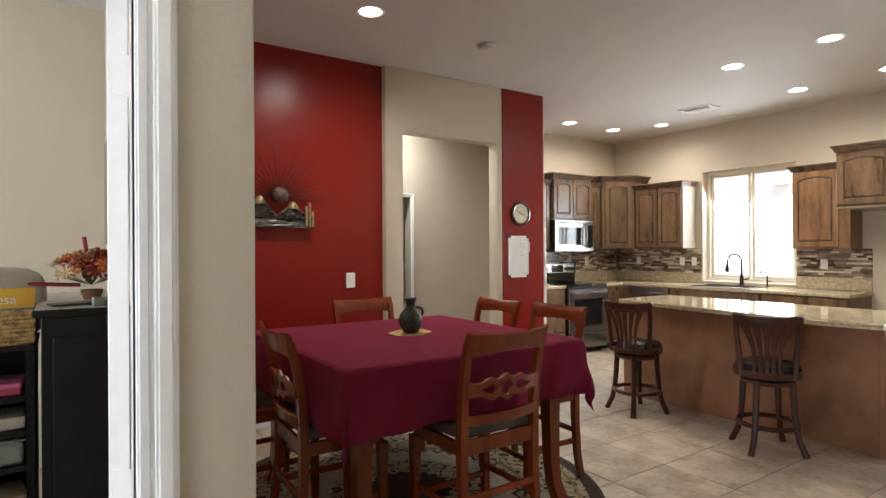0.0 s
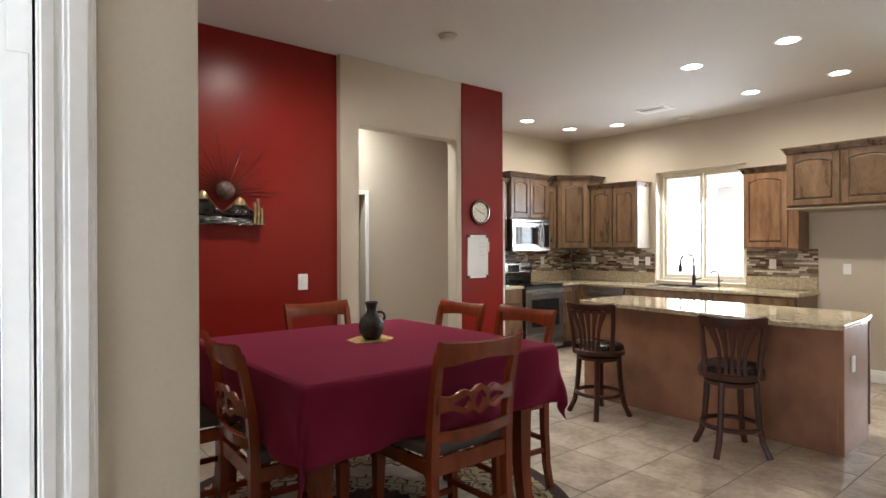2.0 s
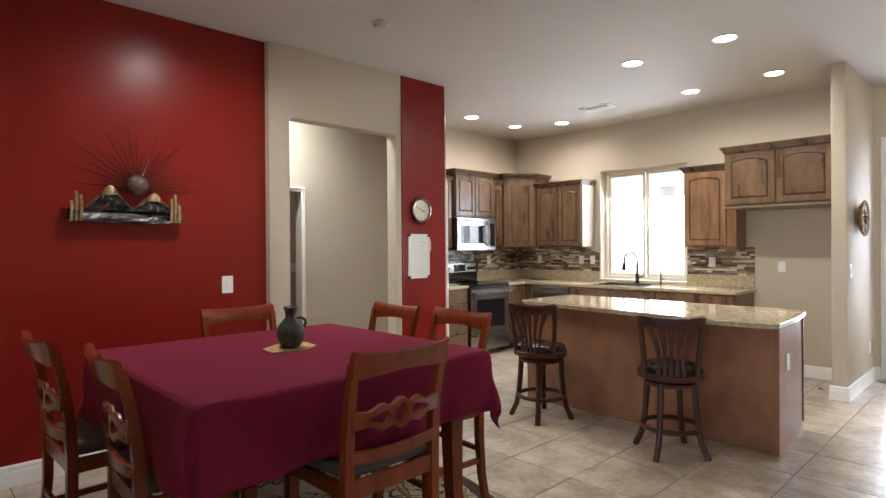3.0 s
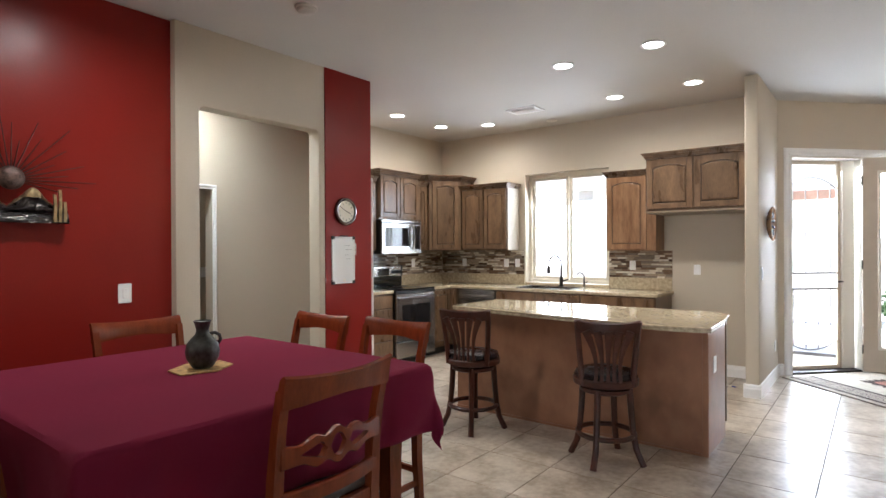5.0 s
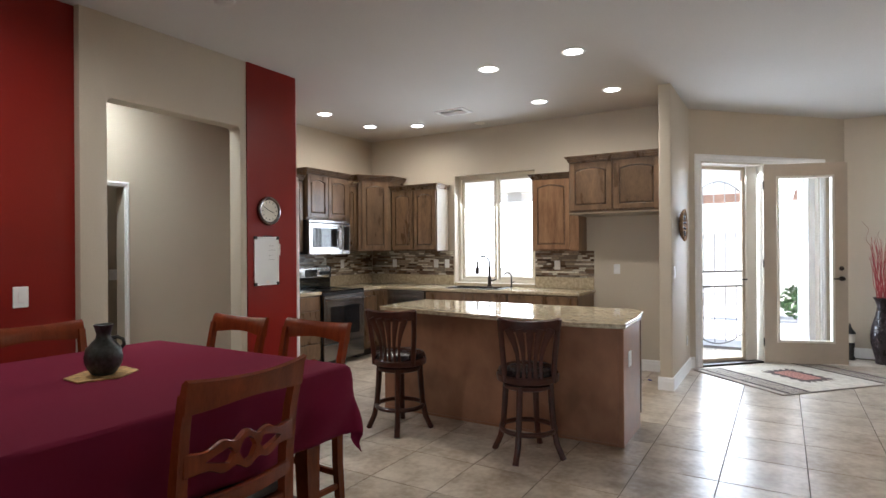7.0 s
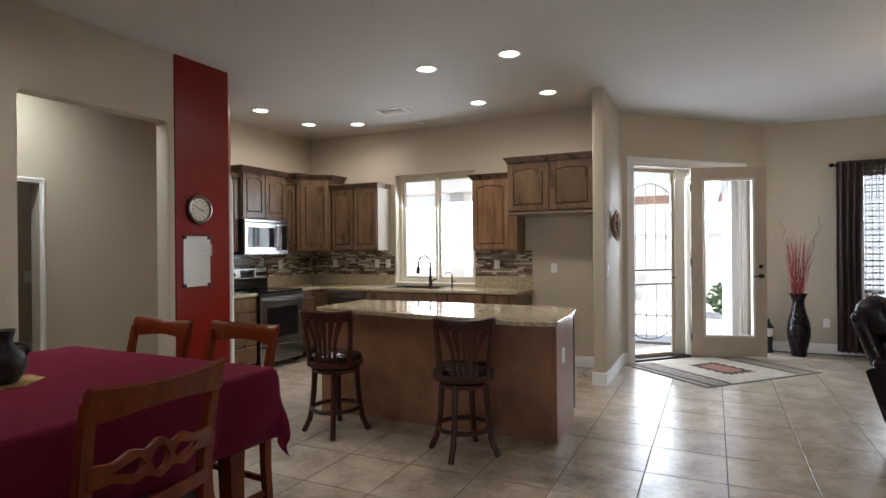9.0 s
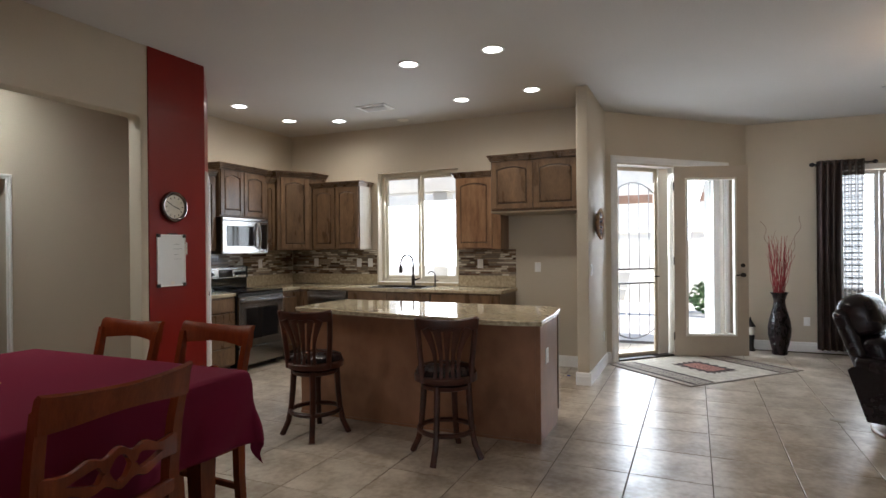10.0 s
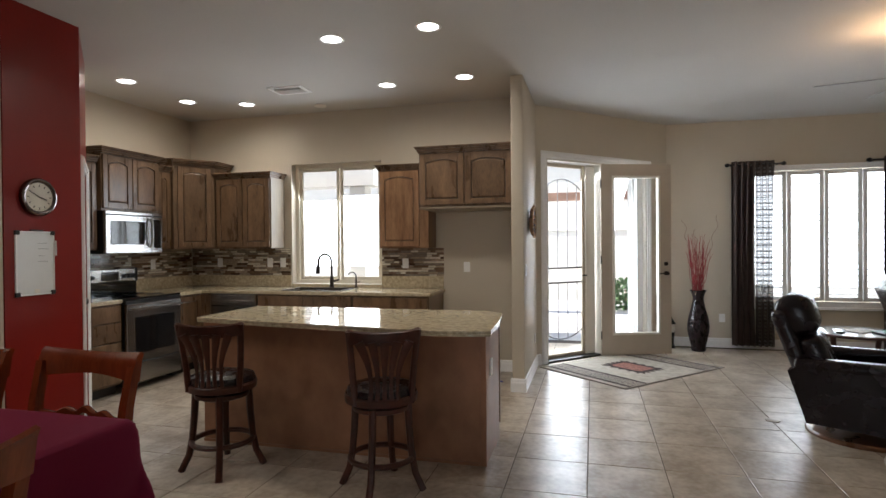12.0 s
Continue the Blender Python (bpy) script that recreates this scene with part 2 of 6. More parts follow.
strip("wall_dining", RED, (0.45, 4.63), (2.47, 4.63), 0.12, 0, H, label="dark red painted dining room wall")
strip("wall_den_far", TAN, (-3.2, 4.63), (0.45, 4.63), 0.12, 0, H, label="tan painted den wall")
# surround of the hall opening, a little proud, with rounded upper corners
_arc = [(2.47, 0.0), (2.47, H), (3.822, H), (3.822, 0.0), (3.755, 0.0)]
_arc += [(3.715 + 0.04 * math.cos(radians(k * 15)), 2.435 + 0.04 * math.sin(radians(k * 15))) for k in range(7)]
_arc += [(2.69 - 0.04 * math.sin(radians(k * 15)), 2.435 + 0.04 * math.cos(radians(k * 15))) for k in range(7)] + [(2.65, 0.0)]
tagged(part("wall_hall_opening", prism(_arc, 4.565, 4.70, bevel=0.010), TAN, smooth=True), "tan wall surround with a tall square opening to the hall", "wall", kind="structure")
strip("wall_dining_end", RED, (3.822, 4.560), (4.39, 4.560), 0.14, 0, H, label="narrow red wall end between hall and kitchen")
strip("wall_pantry", RED, (4.39, 4.562), (5.10, 5.272), 0.12, 0, H, [(0.14, 0.90, 0, 2.05)], label="dark red angled pantry wall")
strip("wall_pantry_side", TAN, (5.10, 5.272), (5.10, 5.955), 0.12, 0, H, label="tan side wall of the pantry")
strip("wall_range", TAN, (4.98, 5.955), (7.50, 5.955), 0.14, 0, H, label="tan kitchen wall behind the range")
strip("wall_kitchen_window", TAN, (7.312, 5.955), (7.312, 1.665), 0.19, 0, H, [(1.455, 2.635, 0.96, 2.43)], label="tan kitchen wall with a tall window above the sink")
strip("wall_stub", TAN, (7.76, 1.665), (6.47, 1.665), 0.12, 0, H, bevel=0.012, label="short tan wall stub beside the refrigerator space")
_diag_m = Matrix.Translation((7.70, 1.545, 0)) @ Matrix.Rotation(math.atan2(-1.625, 1.68), 4, "Z")
strip("wall_entry", TAN, (7.70, 1.545), (9.38, -0.08), 0.16, 0, H, [(0.16, 1.93, 0, 2.44)], label="angled tan wall with the patio doorway")
strip("wall_living_window", TAN, (9.38, 0.05), (9.38, -4.75), 0.17, 0, H, [(1.17, 2.92, 0.64, 2.36)], label="tan living room wall with a wide shuttered window")
strip("wall_south", TAN, (9.5, -4.6), (-3.3, -4.6), 0.14, 0, H, label="plain tan wall")
strip("wall_west", TAN, (-3.2, -4.75), (-3.2, 4.75), 0.14, 0, H, [(3.55, 5.75, 0.6, 2.3), (7.05, 8.65, 0.9, 2.2)], label="plain tan wall")
strip("wall_den_front", TAN, (-3.2, 1.45), (0.45, 1.45), 0.12, 0, H, [(2.58, 3.405, 0, 2.05)], bevel=0.008, label="tan wall with the den doorway")
strip("wall_den_side", TAN, (0.45, 1.571), (0.45, 4.63), 0.12, 0, H, label="tan partition between den and dining room")
strip("wall_hall_far", TAN, (0.45, 5.70), (5.0, 5.70), 0.12, 0, H, [(2.10, 2.95, 0, 2.00)], label="pale tan hallway wall")
strip("wall_hall_end", TAN, (4.62, 5.70), (4.62, 4.97), 0.09, 0, H, label="plain tan hallway end")
strip("wall_hall_west", TAN, (0.57, 4.75), (0.57, 5.70), 0.12, 0, H, label="plain tan hallway end")
strip("wall_bedroom_far", TAN, (1.8, 7.0), (4.5, 7.0), 0.12, 0, H, label="plain tan bedroom wall")
strip("wall_bedroom_side", TAN, (4.4, 7.0), (4.4, 5.82), 0.12, 0, H, label="plain tan bedroom wall")
strip("wall_bedroom_west", TAN, (1.92, 5.82), (1.92, 7.0), 0.12, 0, H, label="plain tan bedroom wall")


def baseboard(a, b, gap=()):
    """A stepped white skirting along a wall's face (face on the right-hand side of a to b)."""
    a, b = Vector((*a, 0)), Vector((*b, 0))
    d = (b - a)
    L = d.length
    m = Matrix.Translation(a) @ Matrix.Rotation(math.atan2(d.y, d.x), 4, "Z")
    runs, s = [], 0.0
    for g0, g1 in gap:
        runs.append((s, g0))
        s = g1
    runs.append((s, L))
    prof = [(0.0, 0.0), (-0.016, 0.0), (-0.016, 0.085), (-0.012, 0.10), (-0.012, 0.115), (-0.006, 0.128), (0.0, 0.13)]
    bm = bmesh.new()
    for s0, s1 in runs:
        t = bmesh.new()
        e0 = [t.verts.new((s0, y, z)) for y, z in prof]
        e1 = [t.verts.new((s1, y, z)) for y, z in prof]
        n = len(prof)
        for i in range(n):
            t.faces.new((e0[i], e0[(i + 1) % n], e1[(i + 1) % n], e1[i]))
        t.faces.new(e0)
        t.faces.new(list(reversed(e1)))
        bmesh.ops.recalc_face_normals(t, faces=t.faces)
        add(bm, t)
    ob = part("baseboard", bm, WHITE)
    ob.matrix_world = m
    return tagged(ob, "white moulded wooden baseboard", "baseboard", kind="structure")


baseboard((0.46, 4.63), (2.47, 4.63))
baseboard((3.822, 4.560), (4.39, 4.560))
baseboard((2.47, 4.565), (2.65, 4.565))
baseboard((3.755, 4.565), (3.822, 4.565))
baseboard((7.312, 2.55), (7.312, 1.682))
baseboard((7.296, 1.665), (6.4575, 1.665))
baseboard((6.47, 1.681), (6.47, 1.529))
baseboard((6.4575, 1.545), (7.70, 1.545))
baseboard((7.70, 1.545), (9.38, -0.08), [(0.06, 2.03)])
baseboard((9.38, -0.08), (9.38, -4.6))
baseboard((3.44, 5.70), (4.62, 5.70))
baseboard((0.45, 1.60), (0.45, 4.61))


def casing(name, m, w, h, width=0.09, depth=0.018, sill=False):
    """Stepped white casing round an opening that starts at the origin of m, in its x and z, on the side of -y."""
    bm = bmesh.new()
    for k, (o0, o1, d) in enumerate(((0.0, 1.0, depth * 0.55), (0.06, 0.30, depth * 0.8), (0.42, 0.94, depth), (0.50, 0.84, depth * 1.25))):
        a, b = o0 * width, o1 * width
        box(bm, (-b, -d, 0), (-a, 0.001, h + a), 0.002)
        box(bm, (w + a, -d, 0), (w + b, 0.001, h + a), 0.002)
        box(bm, (-b, -d, h + a), (w + b, 0.001, h + b), 0.002)
    ob = part(name, bm, WHITE)
    ob.matrix_world = m
    return tagged(ob, "white moulded wooden door casing", "door casing", kind="structure")


casing("trim_entry_door", _diag_m @ Matrix.Translation((0.16, 0, 0)), 1.77, 2.44, 0.085)
casing("trim_den_door", RZ(-0.62, 1.45, 0), 0.822, 2.05, 0.082, 0.02)
casing("trim_hall_door", RZ(2.55, 5.70, 0), 0.85, 2.00, 0.045, 0.014)
casing("trim_pantry_door", RZ(4.39, 4.562, 0, 45) @ Matrix.Translation((0.14, 0, 0)), 0.76, 2.05, 0.075)
# ---- window in the kitchen, and shutters in the living room ----


def ring_frame(bm, w, h, t, y0, y1, bevel=0.003):
    box(bm, (0, y0, 0), (t, y1, h), bevel)
    box(bm, (w - t, y0, 0), (w, y1, h), bevel)
    box(bm, (t, y0, 0), (w - t, y1, t), bevel)
    box(bm, (t, y0, h - t), (w - t, y1, h), bevel)
    return bm


ALMOND = material("almond_vinyl_frame", (0.68, 0.62, 0.50), 0.45, spread=0.04, bump=0.03)
_w = thing("window_1", RZ(7.312, 4.50, 0.96, -90), "sliding kitchen window with an almond vinyl frame", "window", kind="structure")
part("window_frame", ring_frame(bmesh.new(), 1.18, 1.47, 0.045, 0.10, 0.17), ALMOND, _w)
for k, (x0, y0) in enumerate(((0.045, 0.135), (0.60, 0.112))):
    bm = ring_frame(bmesh.new(), 0.535, 1.38, 0.04, y0, y0 + 0.022)
    _s = part("sash", bm, ALMOND, _w)
    _s.location = (x0, 0, 0.045)
    g = part("pane", boxes(((0.04, y0 + 0.008, 0.04), (0.495, y0 + 0.013, 1.34))), GLASS, _s)
    g.visible_shadow = False
_lt = part("latch", boxes(((0.60, 0.098, 0.68), (0.625, 0.112, 0.74)), bevel=0.004), ALMOND, _w)
part("window_sill", boxes(((0, -0.01, -0.018), (1.18, 0.10, 0.002)), bevel=0.004), CREAM, _w)

SHUTTER = material("white_shutter_paint", (0.90, 0.89, 0.87), 0.45, spread=0.02, bump=0.02)
_w = thing("window_2", RZ(9.38, -1.12, 0.64, -90), "wide white window with plantation shutters", "window", kind="structure")
part("window_frame", ring_frame(bmesh.new(), 1.75, 1.72, 0.05, 0.10, 0.16), SHUTTER, _w)
g = part("pane", boxes(((0.05, 0.125, 0.05), (1.70, 0.130, 1.67))), GLASS, _w)
g.visible_shadow = False
bm = ring_frame(bmesh.new(), 1.89, 1.86, 0.07, -0.03, 0.0)
_f = part("shutter_frame", bm, SHUTTER, _w)
_f.location = (-0.07, 0, -0.07)
part("window_sill", boxes(((-0.10, -0.06, -0.105), (1.85, 0.0, -0.07)), bevel=0.006), SHUTTER, _w)
_louver = boxes(((0, -0.036, -0.004), (0.325, 0.036, 0.004)), bevel=0.003)
bmesh.ops.rotate(_louver, cent=(0, 0, 0), matrix=Matrix.Rotation(radians(8), 3, "X"), verts=_louver.verts)
_lm = None
for k in range(4):
    p = part("shutter_panel", ring_frame(bmesh.new(), 0.425, 1.70, 0.05, -0.012, 0.016), SHUTTER, _w)
    p.location = (0.015 + 0.432 * k, 0, 0.01)
    for j in range(20):
        if _lm is None:
            o = part("louver", _louver, SHUTTER, p)
            _lm = o.data
        else:
            o = new("louver", _lm)
            o.parent = p
        o.location = (0.05, 0.0, 0.095 + 0.0795 * j)

# ---- patio doorway ----
_d = thing("door_1", _diag_m @ Matrix.Translation((0.16, 0, 0)), "patio doorway with painted jamb and metal threshold", "door", kind="structure")
part("jamb", boxes(((0, 0.0, 0.0), (0.022, 0.16, 2.44)), ((0.022, 0.0, 2.418), (0.908, 0.16, 2.44)), bevel=0.003), CREAM, _d)
part("threshold", boxes(((0.022, 0.0, 0.0), (0.908, 0.17, 0.022)), bevel=0.005), BRONZE, _d)
# security screen with arched iron bars
SCREEN = material("tan_screen_frame", (0.58, 0.49, 0.37), 0.5, spread=0.05, bump=0.03)
_s = thing("security_screen_door", _diag_m @ Matrix.Translation((0.182, 0.125, 0.022)), "closed tan metal security screen door with dark curved iron bars", "screen door")
bm = ring_frame(bmesh.new(), 0.726, 2.39, 0.045, 0, 0.03, 0.004)
part("frame", bm, SCREEN, _s)
bm = boxes(((0.728, -0.02, 0.0), (0.884, 0.03, 2.39)), bevel=0.004)
part("side_panel", bm, CREAM, _s)
# dark iron lightened in its colour for the glare from outside
BARS = material("glare_paled_iron_bar", (0.26, 0.245, 0.23), 0.5, spread=0.1)
for k in range(4):
    x = 0.045 + 0.636 * (k + 0.5) / 4
    zt = 2.20 - 1.3 * (x - 0.363) ** 2
    part("bar", tube([(x, 0.015, 1.10), (x, 0.015, zt)], 0.006, 6), BARS, _s)
    part("bar", tube([(x, 0.015, 0.22 + 1.0 * (x - 0.363) ** 2), (x, 0.015, 0.92)], 0.006, 6), BARS, _s)
part("arch_bar", tube([(0.045 + 0.636 * k / 16, 0.015, 2.20 - 1.3 * (0.045 + 0.636 * k / 16 - 0.363) ** 2) for k in range(17)], 0.009, 6), BARS, _s)
part("belly_bar", tube([(0.045 + 0.636 * k / 16, 0.015, 0.22 + 1.0 * (0.045 + 0.636 * k / 16 - 0.363) ** 2) for k in range(17)], 0.009, 6), BARS, _s)
for z in (0.92, 1.10):
    part("cross_bar", boxes(((0.045, 0.006, z - 0.011), (0.681, 0.024, z + 0.011))), BARS, _s)
part("handle", tube([(0.70, -0.004, 1.0), (0.70, -0.05, 1.0), (0.64, -0.05, 1.0)], 0.009, 8), BRONZE, _s)
# open leaf, hinged at the far jamb
_hx, _hy = 8.40, 0.80
_lm4 = RZ(_hx, _hy, 0.018, math.degrees(math.atan2(-0.865, 0.30)))
_d = thing("door_2", _lm4, "open tan door leaf with one tall glass pane", "door", kind="structure")
bm = bmesh.new()
LW, LH = 0.905, 2.40
for lo, hi in (((0, 0, 0), (0.165, 0.044, LH)), ((LW - 0.165, 0, 0), (LW, 0.044, LH)), ((0.165, 0, 0), (LW - 0.165, 0.044, 0.27)), ((0.165, 0, LH - 0.17), (LW - 0.165, 0.044, LH))):
    box(bm, lo, hi)
DOORPAINT = material("tan_door_paint", (0.50, 0.43, 0.345), 0.4, spread=0.04, bump=0.05)
part("leaf", bm, DOORPAINT, _d)
bm = ring_frame(bmesh.new(), LW - 0.33 + 0.05, LH - 0.44 + 0.05, 0.03, -0.012, 0.056, 0.004)
bmesh.ops.translate(bm, verts=bm.verts, vec=(0.14, 0, 0.245))
part("glazing_bead", bm, CREAM, _d)
g = part("pane", boxes(((0.165, 0.019, 0.27), (LW - 0.165, 0.025, LH - 0.17))), GLASS, _d)
g.visible_shadow = False
for z, r in ((1.02, 0.028), (1.14, 0.026)):
    k = part("knob" if z < 1.1 else "deadbolt", lathe([(r, 0), (r, 0.008), (0.012, 0.012), (0.012, 0.035), (r * 0.9, 0.045), (r * 0.7, 0.06), (0.004, 0.064)] if z < 1.1 else [(r, 0), (r, 0.012), (r * 0.6, 0.018), (0.004, 0.02)], 18), BRONZE, _d, smooth=True)
    k.matrix_local = pose(LW - 0.07, 0.0, z, 90, 0, 0)
part("lever", tube([(LW - 0.07, -0.05, 1.02), (LW - 0.17, -0.052, 1.018)], 0.009, 8), BRONZE, _d)
for z in (0.25, 1.2, 2.15):
    part("hinge", tube([(-0.006, -0.004, z - 0.05), (-0.006, -0.004, z + 0.05)], 0.008, 8), BRONZE, _d)

# ---- den door, seen on its hinge edge; hall and pantry doors ----
_d = thing("door_3", RZ(0.1785, 1.535, 0.01, 85.5), "white den door standing open on its hinges", "door", kind="structure")
part("leaf", boxes(((0.0, -0.020, 0), (0.76, 0.020, 2.02)), bevel=0.002), WHITE, _d)
for z in (0.22, 0.87, 1.78):
    part("hinge", boxes(((-0.003, -0.026, z - 0.046), (0.0005, 0.012, z + 0.046)), bevel=0.001), WHITE, _d, "white painted hinge leaf")
part("jamb", boxes(((-0.083, -0.0262, -0.01), (0.035, -0.0225, 2.04))), WHITE, _d)
_d = thing("door_4", RZ(4.39, 4.562, 0, 45) @ Matrix.Translation((0.14, 0.05, 0.01)), "closed white panelled pantry door", "door", kind="structure")
part("leaf", boxes(((0.004, 0, 0), (0.756, 0.04, 2.03)), bevel=0.002), WHITE, _d)
for z0, z1 in ((0.2, 0.9), (1.05, 1.85)):
    part("panel", boxes(((0.12, -0.006, z0), (0.64, 0.001, z1)), bevel=0.005), WHITE, _d)
k = part("knob", lathe([(0.026, 0), (0.026, 0.008), (0.012, 0.012), (0.012, 0.03), (0.028, 0.042), (0.02, 0.06), (0.004, 0.064)], 16), BLACK, _d, smooth=True)
k.matrix_local = pose(0.69, 0, 0.95, 90, 0, 0)


# ---- switches, outlets, small ceiling fittings ----
def plate(name, m, label, w=0.08, h=0.12, rocker=True):
    ob = thing(name, m, label, "switch" if rocker else "outlet", kind="")
    part("cover", boxes(((-w / 2, -0.007, -h / 2), (w / 2, 0, h / 2)), bevel=0.003), WHITE, ob)
    if rocker:
        part("rocker", boxes(((-0.016, -0.012, -0.033), (0.016, -0.006, 0.033)), bevel=0.002), WHITE, ob)
    else:
        for z in (-0.022, 0.022):
            part("socket", boxes(((-0.014, -0.0095, z - 0.014), (0.014, -0.006, z + 0.014)), bevel=0.003), WHITE, ob)
    return ob


plate("light_switch", RZ(2.155, 4.63, 1.14), "white rocker light switch on the red wall", 0.085, 0.13)
plate("light_switch", RZ(4.02, 7.0, 1.16), "white rocker switch on the bedroom wall", 0.12, 0.12)
for y, z in ((2.29, 1.17), (4.62, 1.22), (4.80, 1.22), (5.52, 1.22), (3.02, 1.21)):
    plate("wall_outlet", RZ(7.312 if y < 2.5 else 7.300, y, z, -90), "white outlet plate on the kitchen wall" if y < 2.5 else "white outlet plate on the mosaic backsplash", 0.075, 0.115, False)
plate("wall_outlet", RZ(6.62, 5.943, 1.22), "white outlet plate on the mosaic backsplash", 0.075, 0.115, False)
plate("wall_outlet", RZ(7.45, 1.545, 0.36, 180) @ pose(0, 0, 0, 0, 0, 180), "white outlet low on the wall stub", 0.075, 0.115, False)
plate("light_switch", RZ(6.60, 1.545, 1.17), "white light switch on the wall stub", 0.08, 0.12)
plate("wall_outlet", RZ(9.38, -0.78, 0.40, -90), "white outlet low on the living room wall", 0.075, 0.115, False)
plate("wall_outlet", RZ(4.80, 1.580, 0.60), "white outlet on the island end panel", 0.075, 0.115, False)


def downlight(x, y, power=15, cone=160, tone=(1.0, 0.93, 0.82)):
    ob = thing("ceiling_light", RZ(x, y, H), "lit round recessed ceiling light with a white trim ring", "ceiling light", group="recessed ceiling lights")
    part("trim_ring", lathe([(0.098, 0.0), (0.100, -0.004), (0.094, -0.009), (0.078, -0.006), (0.078, 0.0)], 32), WHITE, ob, smooth=True)
    part("lens", lathe([(0.077, -0.002), (0.06, -0.0035), (0.001, -0.004)], 32), LIGHTLENS, ob)
    lamp("downlight_lamp", "SPOT", pose(x, y, H - 0.03), power, tone, spot=cone)


for x, y in ((5.12, 2.88), (5.085, 2.08), (5.59, 5.30), (6.43, 5.28), (6.72, 4.72), (6.44, 2.91), (6.39, 2.10)):
    downlight(x, y, 12.5 if y > 4 else (28 if x < 6 else 14), 172, (1.0, 0.90, 0.75))
downlight(1.85, 3.62, 30, 172)
# unseen fitting, added to brighten the den door casing
downlight(-0.05, 0.72, 6, 110)
downlight(2.95, 5.25, 46, 172, (0.95, 0.98, 0.92))
# added out of view, so the bedroom behind the hall isn't black
downlight(3.4, 6.4, 2.5)

_v = thing("ceiling_vent", RZ(6.32, 3.94, H, 90), "rectangular white louvred ceiling air vent", "air vent")
bm = bmesh.new()
for lo, hi in (((-0.19, -0.13, -0.012), (-0.15, 0.13, 0)), ((0.15, -0.13, -0.012), (0.19, 0.13, 0)), ((-0.15, -0.13, -0.012), (0.15, -0.095, 0)), ((-0.15, 0.095, -0.012), (0.15, 0.13, 0))):
    box(bm, lo, hi, 0.003)
part("frame", bm, WHITE, _v)
part("backing", boxes(((-0.15, -0.095, -0.002), (0.15, 0.095, -0.0005))), BLACK, _v)
for k in range(7):
    s = part("slat", boxes(((-0.15, -0.008, -0.001), (0.15, 0.008, 0.001))), WHITE, _v)
    s.matrix_local = pose(0, -0.08 + 0.0265 * k, -0.008, 35 if k < 4 else -35)
_s = tagged(part("ceiling_speaker", lathe([(0.07, 0), (0.072, -0.006), (0.06, -0.012), (0.001, -0.012)], 28), CREAM, smooth=True), "small round cream ceiling disc", "ceiling disc")
_s.location = (7.02, 3.95, H)
_s = thing("smoke_detector", RZ(2.92, 3.69, H), "round white smoke detector on the ceiling", "smoke detector")
part("base", lathe([(0.075, 0), (0.075, -0.012), (0.07, -0.016), (0.001, -0.016)], 28), CEIL, _s, smooth=True)
part("cover", lathe([(0.062, -0.016), (0.058, -0.034), (0.04, -0.042), (0.001, -0.044)], 28), CEIL, _s, smooth=True)


# ---- kitchen cabinets ----
def arch_top(x0, x1, z, rise, n=10):
    """Points of a shallow arch from x0 to x1 that starts and ends at z."""
    return [(x0 + (x1 - x0) * k / n, z + rise * math.sin(math.pi * k / n) ** 0.8) for k in range(n + 1)]


def panel_door(parent, x0, x1, z0, z1, arched=True, mat=None, knob=False):
    """A framed door with a raised panel, its face towards -y."""
    mat = mat or CABWOOD
    f = 0.058
    bm = bmesh.new()
    box(bm, (x0, -0.022, z0), (x0 + f, 0, z1), 0.003)
    box(bm, (x1 - f, -0.022, z0), (x1, 0, z1), 0.003)
    box(bm, (x0 + f, -0.022, z0), (x1 - f, 0, z0 + f), 0.003)
    rise = 0.035 if arched else 0.0
    low = z1 - f - rise
    if arched:
        prism([(x1 - f, z1), (x0 + f, z1)] + arch_top(x0 + f, x1 - f, low, rise), -0.022, 0, bm)
    else:
        box(bm, (x0 + f, -0.022, z1 - f), (x1 - f, 0, z1), 0.003)
    d = part("door", bm, mat, parent)
    part("panel_groove", boxes(((x0 + f, -0.007, z0 + f), (x1 - f, -0.001, z1 - f))), CABGLAZE, d)
    g = 0.008
    outline = [(x1 - f - g, z0 + f + g)] + list(reversed(arch_top(x0 + f + g, x1 - f - g, low - g, rise))) + [(x0 + f + g, z0 + f + g)] if arched else \
        [(x1 - f - g, z0 + f + g), (x1 - f - g, z1 - f - g), (x0 + f + g, z1 - f - g), (x0 + f + g, z0 + f + g)]
    part("raised_panel", prism(outline, -0.0225, -0.004, bevel=0.014), mat, d)
    return d


def crown(parent, w, d, z, left=True, right=True):
    """A cove moulding on top of a wall cabinet."""
    bm = bmesh.new()
    for k, (o, z0, z1) in enumerate(((0.008, -0.035, -0.018), (0.017, -0.018, 0.004), (0.030, 0.004, 0.018), (0.040, 0.018, 0.030))):
        box(bm, (-o if left else 0, -o - 0.02, z + z0), (w + (o if right else 0), d, z + z1), 0.003)
    return part("crown_moulding", bm, CABWOOD, parent)


